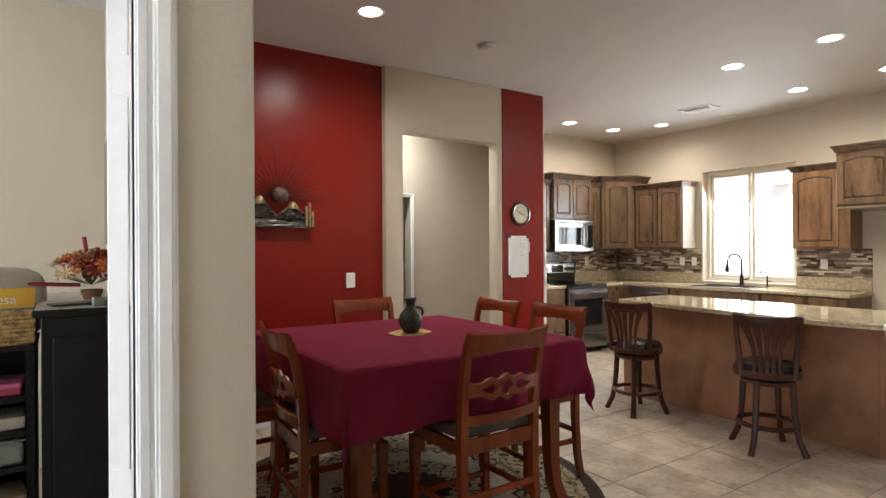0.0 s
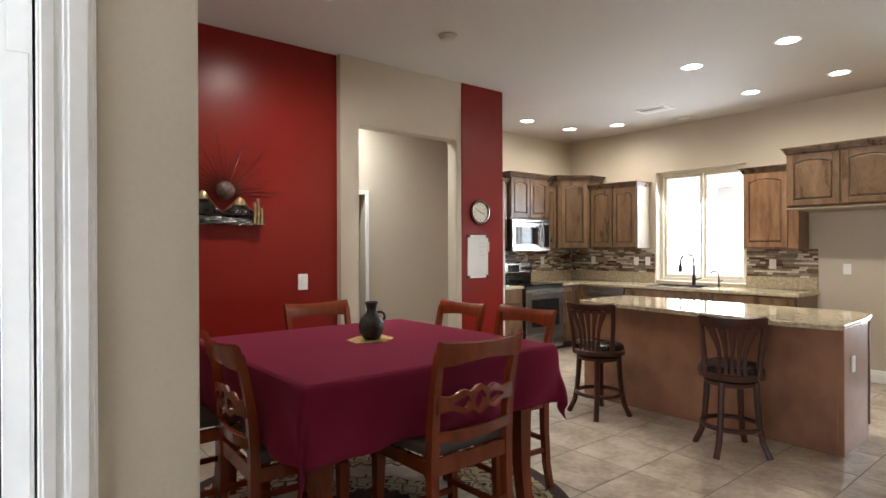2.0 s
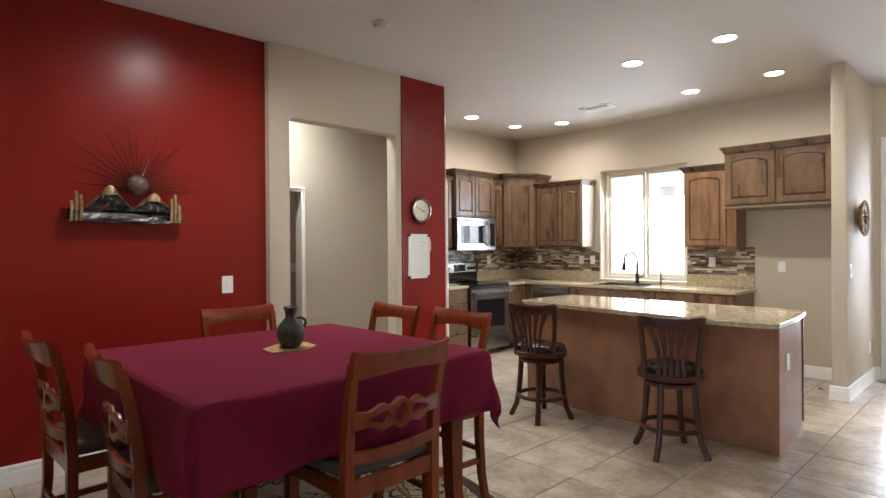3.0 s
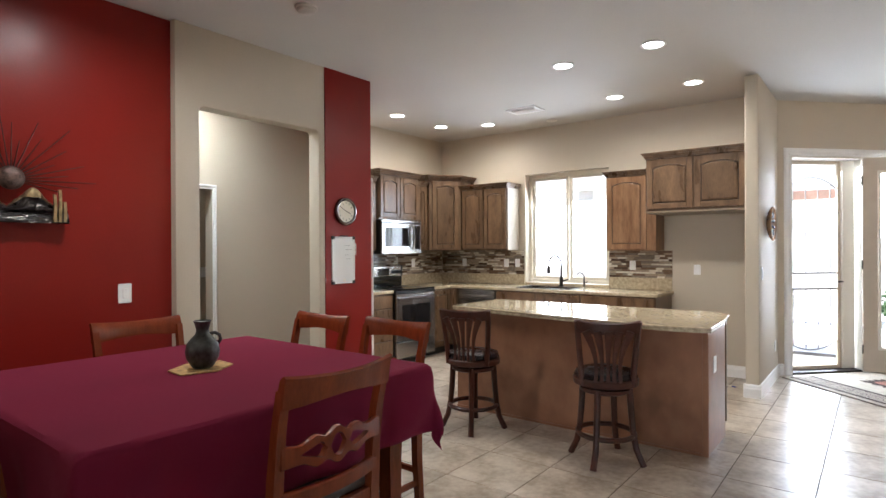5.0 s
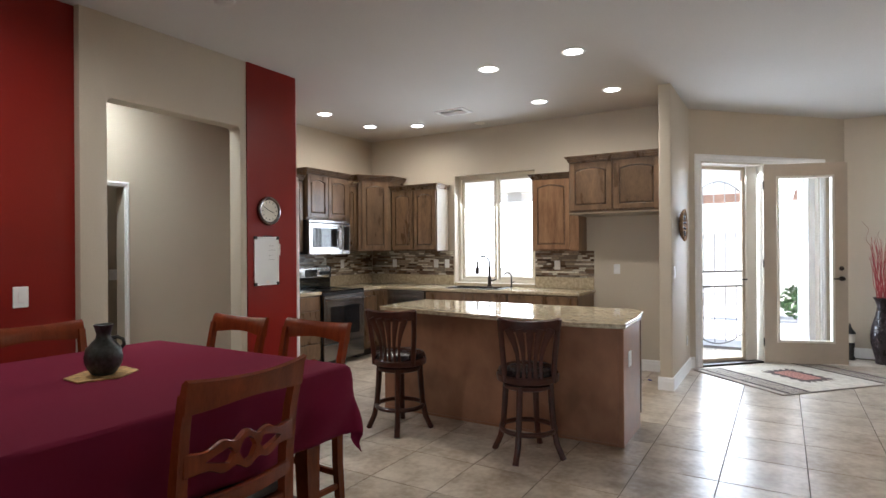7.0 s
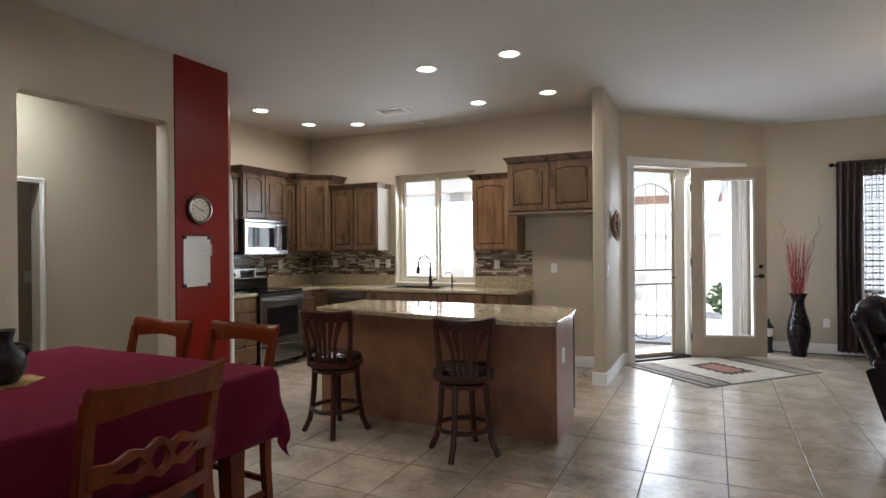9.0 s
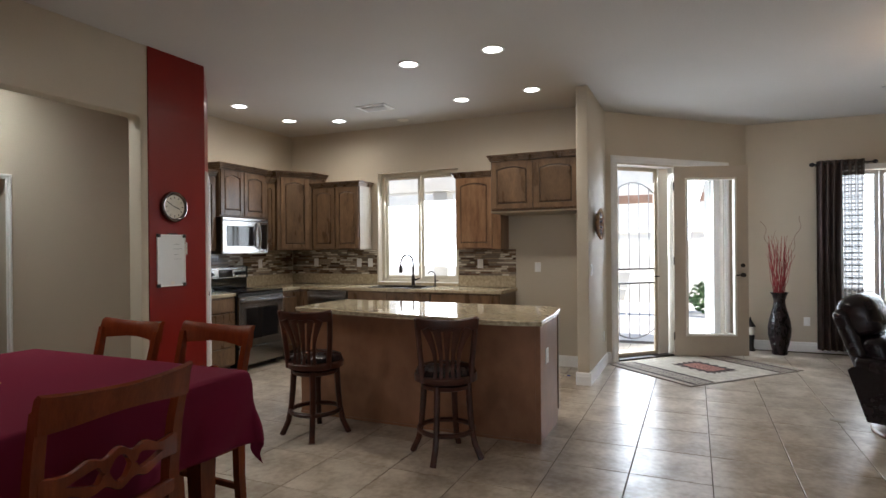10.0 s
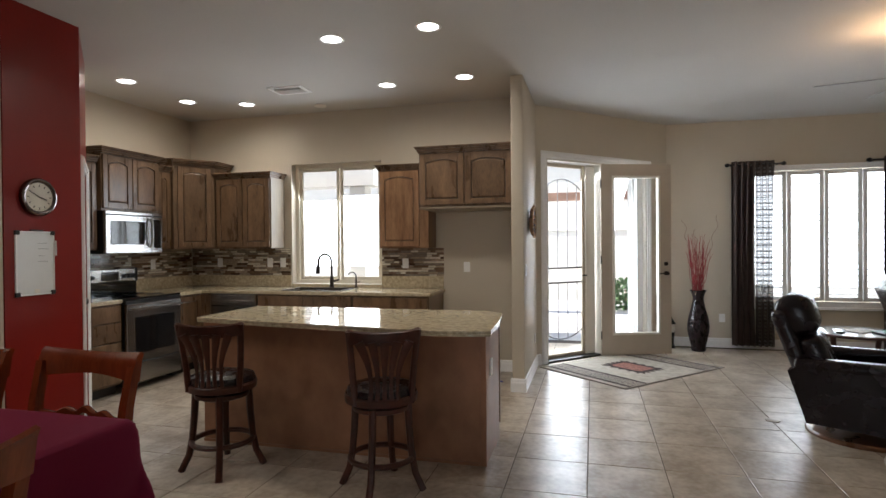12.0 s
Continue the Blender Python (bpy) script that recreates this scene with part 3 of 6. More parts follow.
def wall_cabinet(m, w, h, d, doors, label, mat=None, left=True, right=True, side=None):
    ob = thing("wall_cabinet", m, label, "cabinet", group="kitchen wall cabinets")
    part("body", boxes(((0, 0, 0), (w, d, h)), bevel=0.002), mat or CABWOOD, ob)
    for x0, x1 in doors:
        panel_door(ob, x0, x1, 0.02, h - 0.045, mat=mat)
    crown(ob, w, d, h, left, right)
    if side:
        part("end_panel", boxes(((w, 0.004, 0.004), (w + 0.004, d - 0.004, h - 0.036))), side, ob, "pale veneered end panel")
    return ob


WX = 7.310
HONEY = material("honey_cabinet_wood", (0.275, 0.155, 0.080), 0.38, spread=0.2, scale=3, grain=18, bump=0.08, stretch=(6, 6, 0.9), tint=(0.15, 0.07, 0.032))
wall_cabinet(RZ(WX - 0.31, 5.345, 1.40, -90), 0.745, 0.88, 0.31, ((0.01, 0.365), (0.38, 0.735)), "two-door stained wood wall cabinet with arched raised panels", side=PALEWOOD)
wall_cabinet(RZ(WX - 0.31, 3.225, 1.39, -90), 0.575, 0.90, 0.31, ((0.01, 0.47),), "honey-brown single-door wall cabinet beside the window", HONEY, right=False)
wall_cabinet(RZ(WX - 0.66, 2.645, 1.815, -90), 0.975, 0.59, 0.66, ((0.012, 0.475), (0.495, 0.962)), "deep two-door wood cabinet above the refrigerator space", right=False)
part("light_rail", boxes(((0.0, -0.012, -0.02), (0.975, 0.66, -0.001)), bevel=0.002), PALEWOOD, bpy.data.objects["wall_cabinet.002"])
wall_cabinet(RZ(5.57, 5.60, 1.80), 0.76, 0.60, 0.35, ((0.008, 0.375), (0.385, 0.752)), "two-door stained wood cabinet above the microwave")
wall_cabinet(RZ(6.345, 5.645, 1.40), 0.22, 0.92, 0.31, ((0.01, 0.21),), "narrow stained wood wall cabinet beside the corner unit", left=False, right=False)
wall_cabinet(RZ(5.105, 5.645, 1.40), 0.45, 0.90, 0.31, ((0.01, 0.44),), "stained wood wall cabinet beside the pantry", left=False, right=False)
# corner unit with its face across the corner
_c = thing("wall_cabinet", RZ(0, 0, 1.40), "tall diagonal corner wall cabinet with one arched door", "cabinet", group="kitchen wall cabinets")
_cx0, _cy0, _cx1, _cy1 = 6.60, 5.63, 6.985, 5.36
_poly = [(_cx0, _cy0), (_cx1, _cy1), (WX, _cy1), (WX, 5.953), (_cx0, 5.953)]
part("body", slab(_poly, 0, 1.02), CABWOOD, _c)
bm = bmesh.new()
for o, z0, z1 in ((0.010, 0.985, 1.0), (0.022, 1.0, 1.024), (0.040, 1.024, 1.04), (0.052, 1.04, 1.054)):
    slab([(_cx0 - o, _cy0 - o), (_cx1 - o * 0.6, _cy1 - o * 1.3), (WX, _cy1 - o), (WX, 5.953), (_cx0 - o, 5.953)], z0, z1, bm)
part("crown_moulding", bm, CABWOOD, _c)
_face = part("face_frame", boxes(((0, -0.004, 0), (0.47, 0.0, 0.99))), CABWOOD, _c)
_face.matrix_local = RZ(_cx0, _cy0, 0, math.degrees(math.atan2(_cy1 - _cy0, _cx1 - _cx0)))
_face2 = panel_door(_face, 0.045, 0.425, 0.02, 0.97)


# base cabinets
def base_cabinet(m, w, label, fronts, d=0.60, h=0.88):
    """fronts: (kind, x0, x1, z0, z1)."""
    ob = thing("base_cabinet", m, label, "cabinet", group="kitchen base cabinets")
    part("body", boxes(((0, 0, 0.10), (w, d, h))), CABWOOD, ob)
    part("toe_kick", boxes(((0, 0.07, 0.0), (w, d, 0.10))), BLACK, ob)
    for kind, x0, x1, z0, z1 in fronts:
        if kind == "door":
            panel_door(ob, x0, x1, z0, z1, arched=False)
        else:
            part("drawer_front", boxes(((x0, -0.022, z0), (x1, 0, z1)), bevel=0.005), CABWOOD, ob)
    return ob


BX = WX - 0.60
base_cabinet(RZ(BX, 4.60, 0, -90), 1.16, "sink base cabinet with false drawer fronts and doors",
             [("drawer", 0.01, 0.575, 0.71, 0.865), ("drawer", 0.585, 1.15, 0.71, 0.865), ("door", 0.01, 0.575, 0.12, 0.70), ("door", 0.585, 1.15, 0.12, 0.70)])
base_cabinet(RZ(BX, 3.43, 0, -90), 0.86, "stained wood base cabinet with a drawer and doors",
             [("drawer", 0.01, 0.85, 0.71, 0.865), ("door", 0.01, 0.425, 0.12, 0.70), ("door", 0.435, 0.85, 0.12, 0.70)])
base_cabinet(RZ(6.31, 5.353, 0), 0.395, "corner base cabinet beside the range", [("door", 0.02, 0.375, 0.12, 0.865)])
base_cabinet(RZ(BX, 5.353, 0, -90), 0.14, "narrow filler base cabinet in the corner", [("door", 0.005, 0.135, 0.12, 0.865)])
base_cabinet(RZ(5.105, 5.353, 0), 0.435, "base cabinet with four drawers beside the range",
             [("drawer", 0.01, 0.425, 0.71, 0.865), ("drawer", 0.01, 0.425, 0.52, 0.70), ("drawer", 0.01, 0.425, 0.32, 0.51), ("drawer", 0.01, 0.425, 0.12, 0.31)])
_dw = thing("dishwasher", RZ(BX, 5.205, 0, -90), "stainless steel dishwasher under the counter", "dishwasher")
part("body", boxes(((0.003, 0.0, 0.10), (0.597, 0.58, 0.875))), BLACK, _dw)
part("door", boxes(((0.006, -0.03, 0.11), (0.594, 0, 0.74)), bevel=0.006), STEEL, _dw)
part("control_panel", boxes(((0.006, -0.03, 0.745), (0.594, 0, 0.87)), bevel=0.006), STEEL, _dw)
part("handle", tube([(0.06, -0.03, 0.80), (0.06, -0.065, 0.80), (0.54, -0.065, 0.80), (0.54, -0.03, 0.80)], 0.011, 8), STEEL, _dw, smooth=True)
part("toe_kick", boxes(((0.003, 0.06, 0.0), (0.597, 0.58, 0.10))), BLACK, _dw)

# worktops and splashbacks
_ctop = thing("kitchen_worktop", RZ(0, 0, 0), "polished speckled beige granite worktop with a short upstand", "worktop")
bm = bmesh.new()
EDGE = 6.685
slab([(EDGE, 4.33), (EDGE, 5.325), (6.307, 5.325), (6.307, 5.953), (WX, 5.953), (WX, 4.33)], 0.882, 0.92, bm, 0.006)
slab([(EDGE, 2.545), (EDGE, 3.62), (WX, 3.62), (WX, 2.545)], 0.882, 0.92, bm, 0.006)
slab([(EDGE, 3.62), (EDGE, 4.33), (6.80, 4.33), (6.80, 3.62)], 0.882, 0.92, bm)
slab([(7.18, 3.62), (7.18, 4.33), (WX, 4.33), (WX, 3.62)], 0.882, 0.92, bm)
part("slab", bm, GRANITE, _ctop)
part("slab", slab([(5.103, 5.325), (5.54, 5.325), (5.54, 5.953), (5.103, 5.953)], 0.882, 0.92, None, 0.006), GRANITE, _ctop)
for _lo, _hi in (((WX - 0.022, 4.505, 0.921), (WX - 0.001, 5.95, 1.062)), ((WX - 0.022, 2.56, 0.921), (WX - 0.001, 3.315, 1.062)), ((6.307, 5.931, 0.921), (WX - 0.022, 5.953, 1.062)), ((5.103, 5.931, 0.921), (5.54, 5.953, 1.062))):
    part("upstand", boxes((_lo, _hi), bevel=0.003), GRANITE, _ctop)
part("window_ledge", boxes(((WX - 0.012, 3.322, 0.921), (WX + 0.0015, 4.498, 0.958))), GRANITE, _ctop)
_sk = thing("kitchen_sink", RZ(6.99, 3.975, 0.92), "dark inset kitchen sink in the granite worktop", "sink")
bm = bmesh.new()
for lo, hi in (((-0.19, -0.355, -0.2), (0.19, 0.355, -0.19)), ((-0.19, -0.355, -0.19), (-0.18, 0.355, -0.002)), ((0.18, -0.355, -0.19), (0.19, 0.355, -0.002)), ((-0.18, -0.355, -0.19), (0.18, -0.345, -0.002)), ((-0.18, 0.345, -0.19), (0.18, 0.355, -0.002))):
    box(bm, lo, hi)
part("basin", bm, BRONZE, _sk)
bm = bmesh.new()
for lo, hi in (((-0.205, -0.37, 0.001), (-0.18, 0.37, 0.008)), ((0.18, -0.37, 0.001), (0.205, 0.37, 0.008)), ((-0.18, -0.37, 0.001), (0.18, -0.345, 0.008)), ((-0.18, 0.345, 0.001), (0.18, 0.37, 0.008))):
    box(bm, lo, hi, 0.002)
part("rim", bm, BRONZE, _sk)
_fa = thing("kitchen_faucet", RZ(7.23, 3.93, 0.92), "tall dark bronze gooseneck kitchen faucet", "faucet")
part("base", lathe([(0.030, 0), (0.030, 0.01), (0.024, 0.03), (0.024, 0.12), (0.015, 0.14), (0.001, 0.14)], 20), BRONZE, _fa, smooth=True)
neck = [(0, 0, 0.13), (0, 0, 0.30)] + [(-0.02 - 0.075 + 0.075 * math.cos(a) + 0.02, 0.05 - 0.05 * math.cos(a), 0.30 + 0.105 * math.sin(a)) for a in [math.pi * k / 12 for k in range(13)]] + [(-0.152, 0.101, 0.25)]
part("neck", tube(neck, 0.014, 12), BRONZE, _fa, smooth=True)
part("spray_head", tube([(-0.152, 0.101, 0.27), (-0.154, 0.102, 0.20), (-0.156, 0.103, 0.175)], [0.018, 0.025, 0.021], 12), BRONZE, _fa, smooth=True)
part("lever", tube([(0.0, -0.02, 0.08), (0.0, -0.055, 0.085), (-0.005, -0.10, 0.10)], [0.014, 0.010, 0.007], 8), BRONZE, _fa, smooth=True)
_fa = thing("water_tap", RZ(7.24, 3.62, 0.92), "small dark bronze filtered water tap beside the sink", "faucet")
part("base", lathe([(0.018, 0), (0.018, 0.008), (0.010, 0.02), (0.010, 0.10), (0.001, 0.10)], 16), BRONZE, _fa, smooth=True)
part("neck", tube([(0, 0, 0.09), (0, 0, 0.15), (-0.02, 0.02, 0.185), (-0.05, 0.05, 0.19), (-0.07, 0.07, 0.16)], 0.008, 8), BRONZE, _fa, smooth=True)
part("lever", tube([(0, 0, 0.06), (0.0, -0.05, 0.075)], 0.006, 8), BRONZE, _fa)


# range, microwave
_r = thing("kitchen_range", RZ(5.545, 5.30, 0), "stainless steel electric range with a black glass cooktop", "stove")
part("body", boxes(((0, 0.03, 0.06), (0.76, 0.65, 0.905))), BLACK, _r)
part("cooktop", boxes(((-0.002, 0.0, 0.906), (0.762, 0.60, 0.925)), bevel=0.004), BLACKGLASS, _r)
dr = part("oven_door", boxes(((0.008, -0.012, 0.285), (0.752, 0.028, 0.865)), bevel=0.006), STEEL, _r)
part("oven_window", boxes(((0.11, -0.016, 0.37), (0.65, -0.011, 0.73)), bevel=0.003), BLACKGLASS, dr)
part("handle", tube([(0.05, -0.012, 0.815), (0.05, -0.06, 0.815), (0.71, -0.06, 0.815), (0.71, -0.012, 0.815)], 0.013, 8), STEEL, dr, smooth=True)
part("storage_drawer", boxes(((0.008, -0.008, 0.075), (0.752, 0.028, 0.275)), bevel=0.006), STEEL, _r)
part("front_trim", boxes(((0.0, -0.006, 0.868), (0.76, 0.03, 0.904)), bevel=0.003), BLACK, _r)
bp = part("backguard", boxes(((0, 0.58, 0.926), (0.76, 0.652, 1.09)), bevel=0.006), BLACKGLASS, _r)
part("control_panel", boxes(((0.03, 0.565, 1.055), (0.73, 0.652, 1.195)), bevel=0.008), STEEL, _r)
for x0, x1 in ((0.0, 0.029), (0.731, 0.76)):
    part("end_cap", boxes(((x0, 0.56, 1.05), (x1, 0.652, 1.20)), bevel=0.008), BLACK, _r)
part("display", boxes(((0.27, 0.558, 1.07), (0.49, 0.566, 1.165)), bevel=0.002), BLACKGLASS, _r)
for x in (0.07, 0.15, 0.57, 0.63, 0.69):
    k = part("knob", lathe([(0.026, 0), (0.024, 0.02), (0.018, 0.028), (0.001, 0.028)], 18), BLACK, _r, smooth=True)
    k.matrix_local = pose(x, 0.565, 1.115, 90, 0, 0)
for x, y, r in ((0.2, 0.16, 0.11), (0.56, 0.16, 0.09), (0.2, 0.43, 0.08), (0.56, 0.43, 0.11)):
    b = part("burner_ring", lathe([(r, 0), (r, 0.0006), (r - 0.006, 0.0006), (r - 0.006, 0)], 32), BRONZE, _r)
    b.location = (x, y, 0.9252)
_m = thing("microwave", RZ(5.57, 5.56, 1.365), "stainless steel over-the-range microwave", "microwave")
part("body", boxes(((0, 0.02, 0), (0.76, 0.385, 0.43)), bevel=0.004), BLACK, _m)
dr = part("door", boxes(((0.0, -0.012, 0.0), (0.60, 0.02, 0.43)), bevel=0.006), STEEL, _m)
part("door_window", boxes(((0.06, -0.016, 0.09), (0.50, -0.011, 0.33)), bevel=0.004), BLACKGLASS, dr)
part("handle", tube([(0.565, -0.012, 0.06), (0.565, -0.05, 0.10), (0.565, -0.06, 0.215), (0.565, -0.05, 0.33), (0.565, -0.012, 0.37)], 0.013, 8), STEEL, dr, smooth=True)
part("control_panel", boxes(((0.603, -0.012, 0.0), (0.76, 0.02, 0.43)), bevel=0.006), STEEL, _m)
part("keypad", boxes(((0.63, -0.015, 0.05), (0.735, -0.011, 0.36)), bevel=0.002), BLACKGLASS, _m)
part("vent_strip", boxes(((0.01, -0.0135, 0.385), (0.75, -0.0115, 0.40))), BLACK, _m)

# island
_i = thing("kitchen_island", RZ(0, 0, 0), "wood-panelled kitchen island cabinet on the tiled floor", "kitchen island")
part("body", boxes(((4.60, 1.59, 0.0), (5.20, 3.68, 0.885))), ISLWOOD, _i)
part("corner_post", boxes(((4.588, 1.572, 0.0), (4.628, 1.612, 0.884)), bevel=0.004), ISLWOOD, _i)
part("end_panel", boxes(((4.628, 1.580, 0.0), (5.14, 1.590, 0.884)), bevel=0.002), ISLWOOD, _i)
part("face_frame", boxes(((5.20, 1.582, 0.10), (5.222, 3.68, 0.884))), CABWOOD, _i)
for k in range(4):
    d = panel_door(_i, 0.0, 0.50, 0.12, 0.86, arched=False)
    d.matrix_local = RZ(5.222, 1.60 + 0.52 * k, 0, 90)
part("base_trim", boxes(((4.592, 1.62, 0.0), (4.600, 3.68, 0.02))), ISLWOOD, _i)


def top_outline():
    pts = []
    for k in range(25):
        y = 1.485 + (3.66 - 1.485) * k / 24
        pts.append((4.50 - 0.302 * (3.66 - y) / 2.175 * (1 + 0.35 * (y - 1.485) / 2.175) + 0.09 * max(0, (1.9 - y) / 0.415) ** 2, y))
    return pts + [(5.26, 3.66), (5.26, 1.68), (5.12, 1.545), (4.7, 1.50)]


_it = thing("island_worktop", RZ(0, 0, 0), "polished speckled granite island top with a bowed front edge", "worktop")
part("slab", slab(top_outline(), 0.901, 0.922, None, 0.007), GRANITE, _it)
part("edge_build_up", slab([(4.78 + (x - 4.78) * 0.992, 2.57 + (y - 2.57) * 0.997) for x, y in top_outline()], 0.886, 0.9005, None, 0.003), GRANITE, _it, "laminated granite edge under the slab")


# ---- mosaic backsplash: thin stone and glass strips ----
MOSAICS = [material("mosaic_" + n, c, r, spread=0.15, scale=20, grain=80, bump=0.05, rough_spread=0.05) for n, c, r in (
    ("dark_brown", (0.085, 0.052, 0.034), 0.2), ("brown", (0.17, 0.11, 0.07), 0.25), ("taupe", (0.32, 0.25, 0.18), 0.3), ("cream", (0.66, 0.61, 0.50), 0.2), ("grey_brown", (0.24, 0.20, 0.16), 0.12))]
_strips = {}


def mosaic(name, m, w, h, rnd):
    ob = thing(name, m, "brown and cream mosaic tile backsplash in thin strips", "backsplash", kind="structure")
    part("backing", boxes(((0, -0.004, 0), (w, -0.0005, h))), GROUT, ob)
    rows = int(h / 0.0245)
    for r in range(rows):
        x = -rnd.random() * 0.1
        while x < w:
            L = rnd.choice((0.06, 0.09, 0.12, 0.15, 0.18))
            a, b = max(x, 0.0), min(x + L - 0.002, w)
            x += L
            if b - a < 0.012:
                continue
            key = (round(b - a, 3), rnd.choices(range(5), (2, 4, 6, 5, 4))[0])
            if key not in _strips:
                o = part("mosaic_strip", boxes(((0, -0.0095, 0), (b - a, -0.004, 0.0222)), bevel=0.001), MOSAICS[key[1]], ob)
                _strips[key] = o.data
            else:
                o = new("mosaic_strip", _strips[key])
                o.parent = ob
            o.location = (a, -0.0015 * rnd.random(), r * h / rows)


_rnd = random.Random(4)
mosaic("backsplash_1", RZ(WX + 0.002, 5.94, 1.063, -90), 1.42, 0.335, _rnd)
mosaic("backsplash_2", RZ(WX + 0.002, 3.315, 1.063, -90), 0.755, 0.325, _rnd)
mosaic("backsplash_3", RZ(6.307, 5.955, 1.063), 0.99, 0.335, _rnd)
mosaic("backsplash_4", RZ(5.11, 5.955, 1.063), 1.19, 0.30, _rnd)

# ---- fixed half of the patio doors ----
_d = thing("door_5", _diag_m @ Matrix.Translation((1.13, 0, 0)), "fixed white patio sidelight with a tall glass pane", "door", kind="structure")
part("centre_post", boxes(((-0.04, 0.0, 0.0), (0.02, 0.16, 2.44)), bevel=0.004), CREAM, _d)
bm = bmesh.new()
for lo, hi in (((0.02, 0.05, 0.0), (0.13, 0.095, 2.42)), ((0.67, 0.05, 0.0), (0.78, 0.095, 2.42)), ((0.13, 0.05, 0.0), (0.67, 0.095, 0.24)), ((0.13, 0.05, 2.28), (0.67, 0.095, 2.42))):
    box(bm, lo, hi, 0.003)
part("leaf", bm, WHITE, _d)
g = part("pane", boxes(((0.13, 0.070, 0.24), (0.67, 0.076, 2.28))), GLASS, _d)
g.visible_shadow = False
part("outer_reveal", boxes(((0.71, 0.165, -0.12), (0.92, 0.25, 2.60)), bevel=0.006), WHITE, _d, "pale stucco reveal outside the sidelight")
part("jamb", boxes(((0.78, 0.0, 0.0), (0.80, 0.16, 2.44)), ((0.02, 0.0, 2.42), (0.78, 0.16, 2.44))), CREAM, _d)


# ---- dining table, cloth, chairs ----
TX, TY = 1.74, 2.955
_t = thing("dining_table", RZ(TX, TY, 0), "square counter-height cherry wood dining table under a cloth", "dining table")
part("tabletop", boxes(((-0.685, -0.685, 0.865), (0.685, 0.685, 0.90)), bevel=0.008, seg=2), CHERRY, _t)
part("apron", boxes(((-0.6, -0.6, 0.77), (0.6, -0.575, 0.864)), ((-0.6, 0.575, 0.77), (0.6, 0.6, 0.864)), ((-0.6, -0.575, 0.77), (-0.575, 0.575, 0.864)), ((0.575, -0.575, 0.77), (0.6, 0.575, 0.864))), CHERRY, _t)
for sx in (-1, 1):
    for sy in (-1, 1):
        pts = [(0, 0, 0.864), (0, 0, 0.70), (0, 0, 0.50), (0.003 * sx, 0.003 * sy, 0.25), (0.012 * sx, 0.012 * sy, 0.12), (0.04 * sx, 0.04 * sy, 0.0)]
        leg = part("leg", tube(pts, [0.062, 0.060, 0.052, 0.046, 0.044, 0.048], 4), CHERRY, _t)
        leg.location = (0.575 * sx, 0.575 * sy, 0)


def cloth_mesh(a, drop, top, n=120):
    bm = bmesh.new()
    full = a + drop
    vs = {}
    for i in range(n + 1):
        for j in range(n + 1):
            u, v = -full + 2 * full * i / n, -full + 2 * full * j / n
            du, dv = max(abs(u) - a, 0), max(abs(v) - a, 0)
            su, sv = (1 if u > 0 else -1), (1 if v > 0 else -1)
            x, y = max(-a, min(a, u)), max(-a, min(a, v))
            r = math.hypot(du, dv)
            if r == 0:
                z = top + 0.0012 * noise.noise((u * 3, v * 3, 0))
            else:
                both = min(du, dv) / max(du, dv)
                soft = 0.014 * (1 - math.exp(-r / 0.015))
                wave = 0.022 * math.sin(u * 9 + v * 7 + 1.3) * min(1, r / drop) + 0.013 * math.sin(u * 21 - v * 17) * min(1, r / drop)
                out = soft + 0.05 * r + wave
                x += su * (du / r) * out + (su * 0.06 * r * both)
                y += sv * (dv / r) * out + (sv * 0.06 * r * both)
                z = top - max(0, r - 0.006) * (1 - 0.05 * both)
            vs[i, j] = bm.verts.new((x, y, z))
    for i in range(n):
        for j in range(n):
            bm.faces.new((vs[i, j], vs[i + 1, j], vs[i + 1, j + 1], vs[i, j + 1]))
    bmesh.ops.recalc_face_normals(bm, faces=bm.faces)
    return bm


_c = tagged(part("tablecloth", cloth_mesh(0.695, 0.295, 0.908), BURGUNDY, smooth=True), "plain burgundy cloth hanging over the dining table", "tablecloth")
_c.location = (TX, TY, 0)
_sol = _c.modifiers.new("thickness", "SOLIDIFY")
_sol.thickness, _sol.offset = 0.003, 1


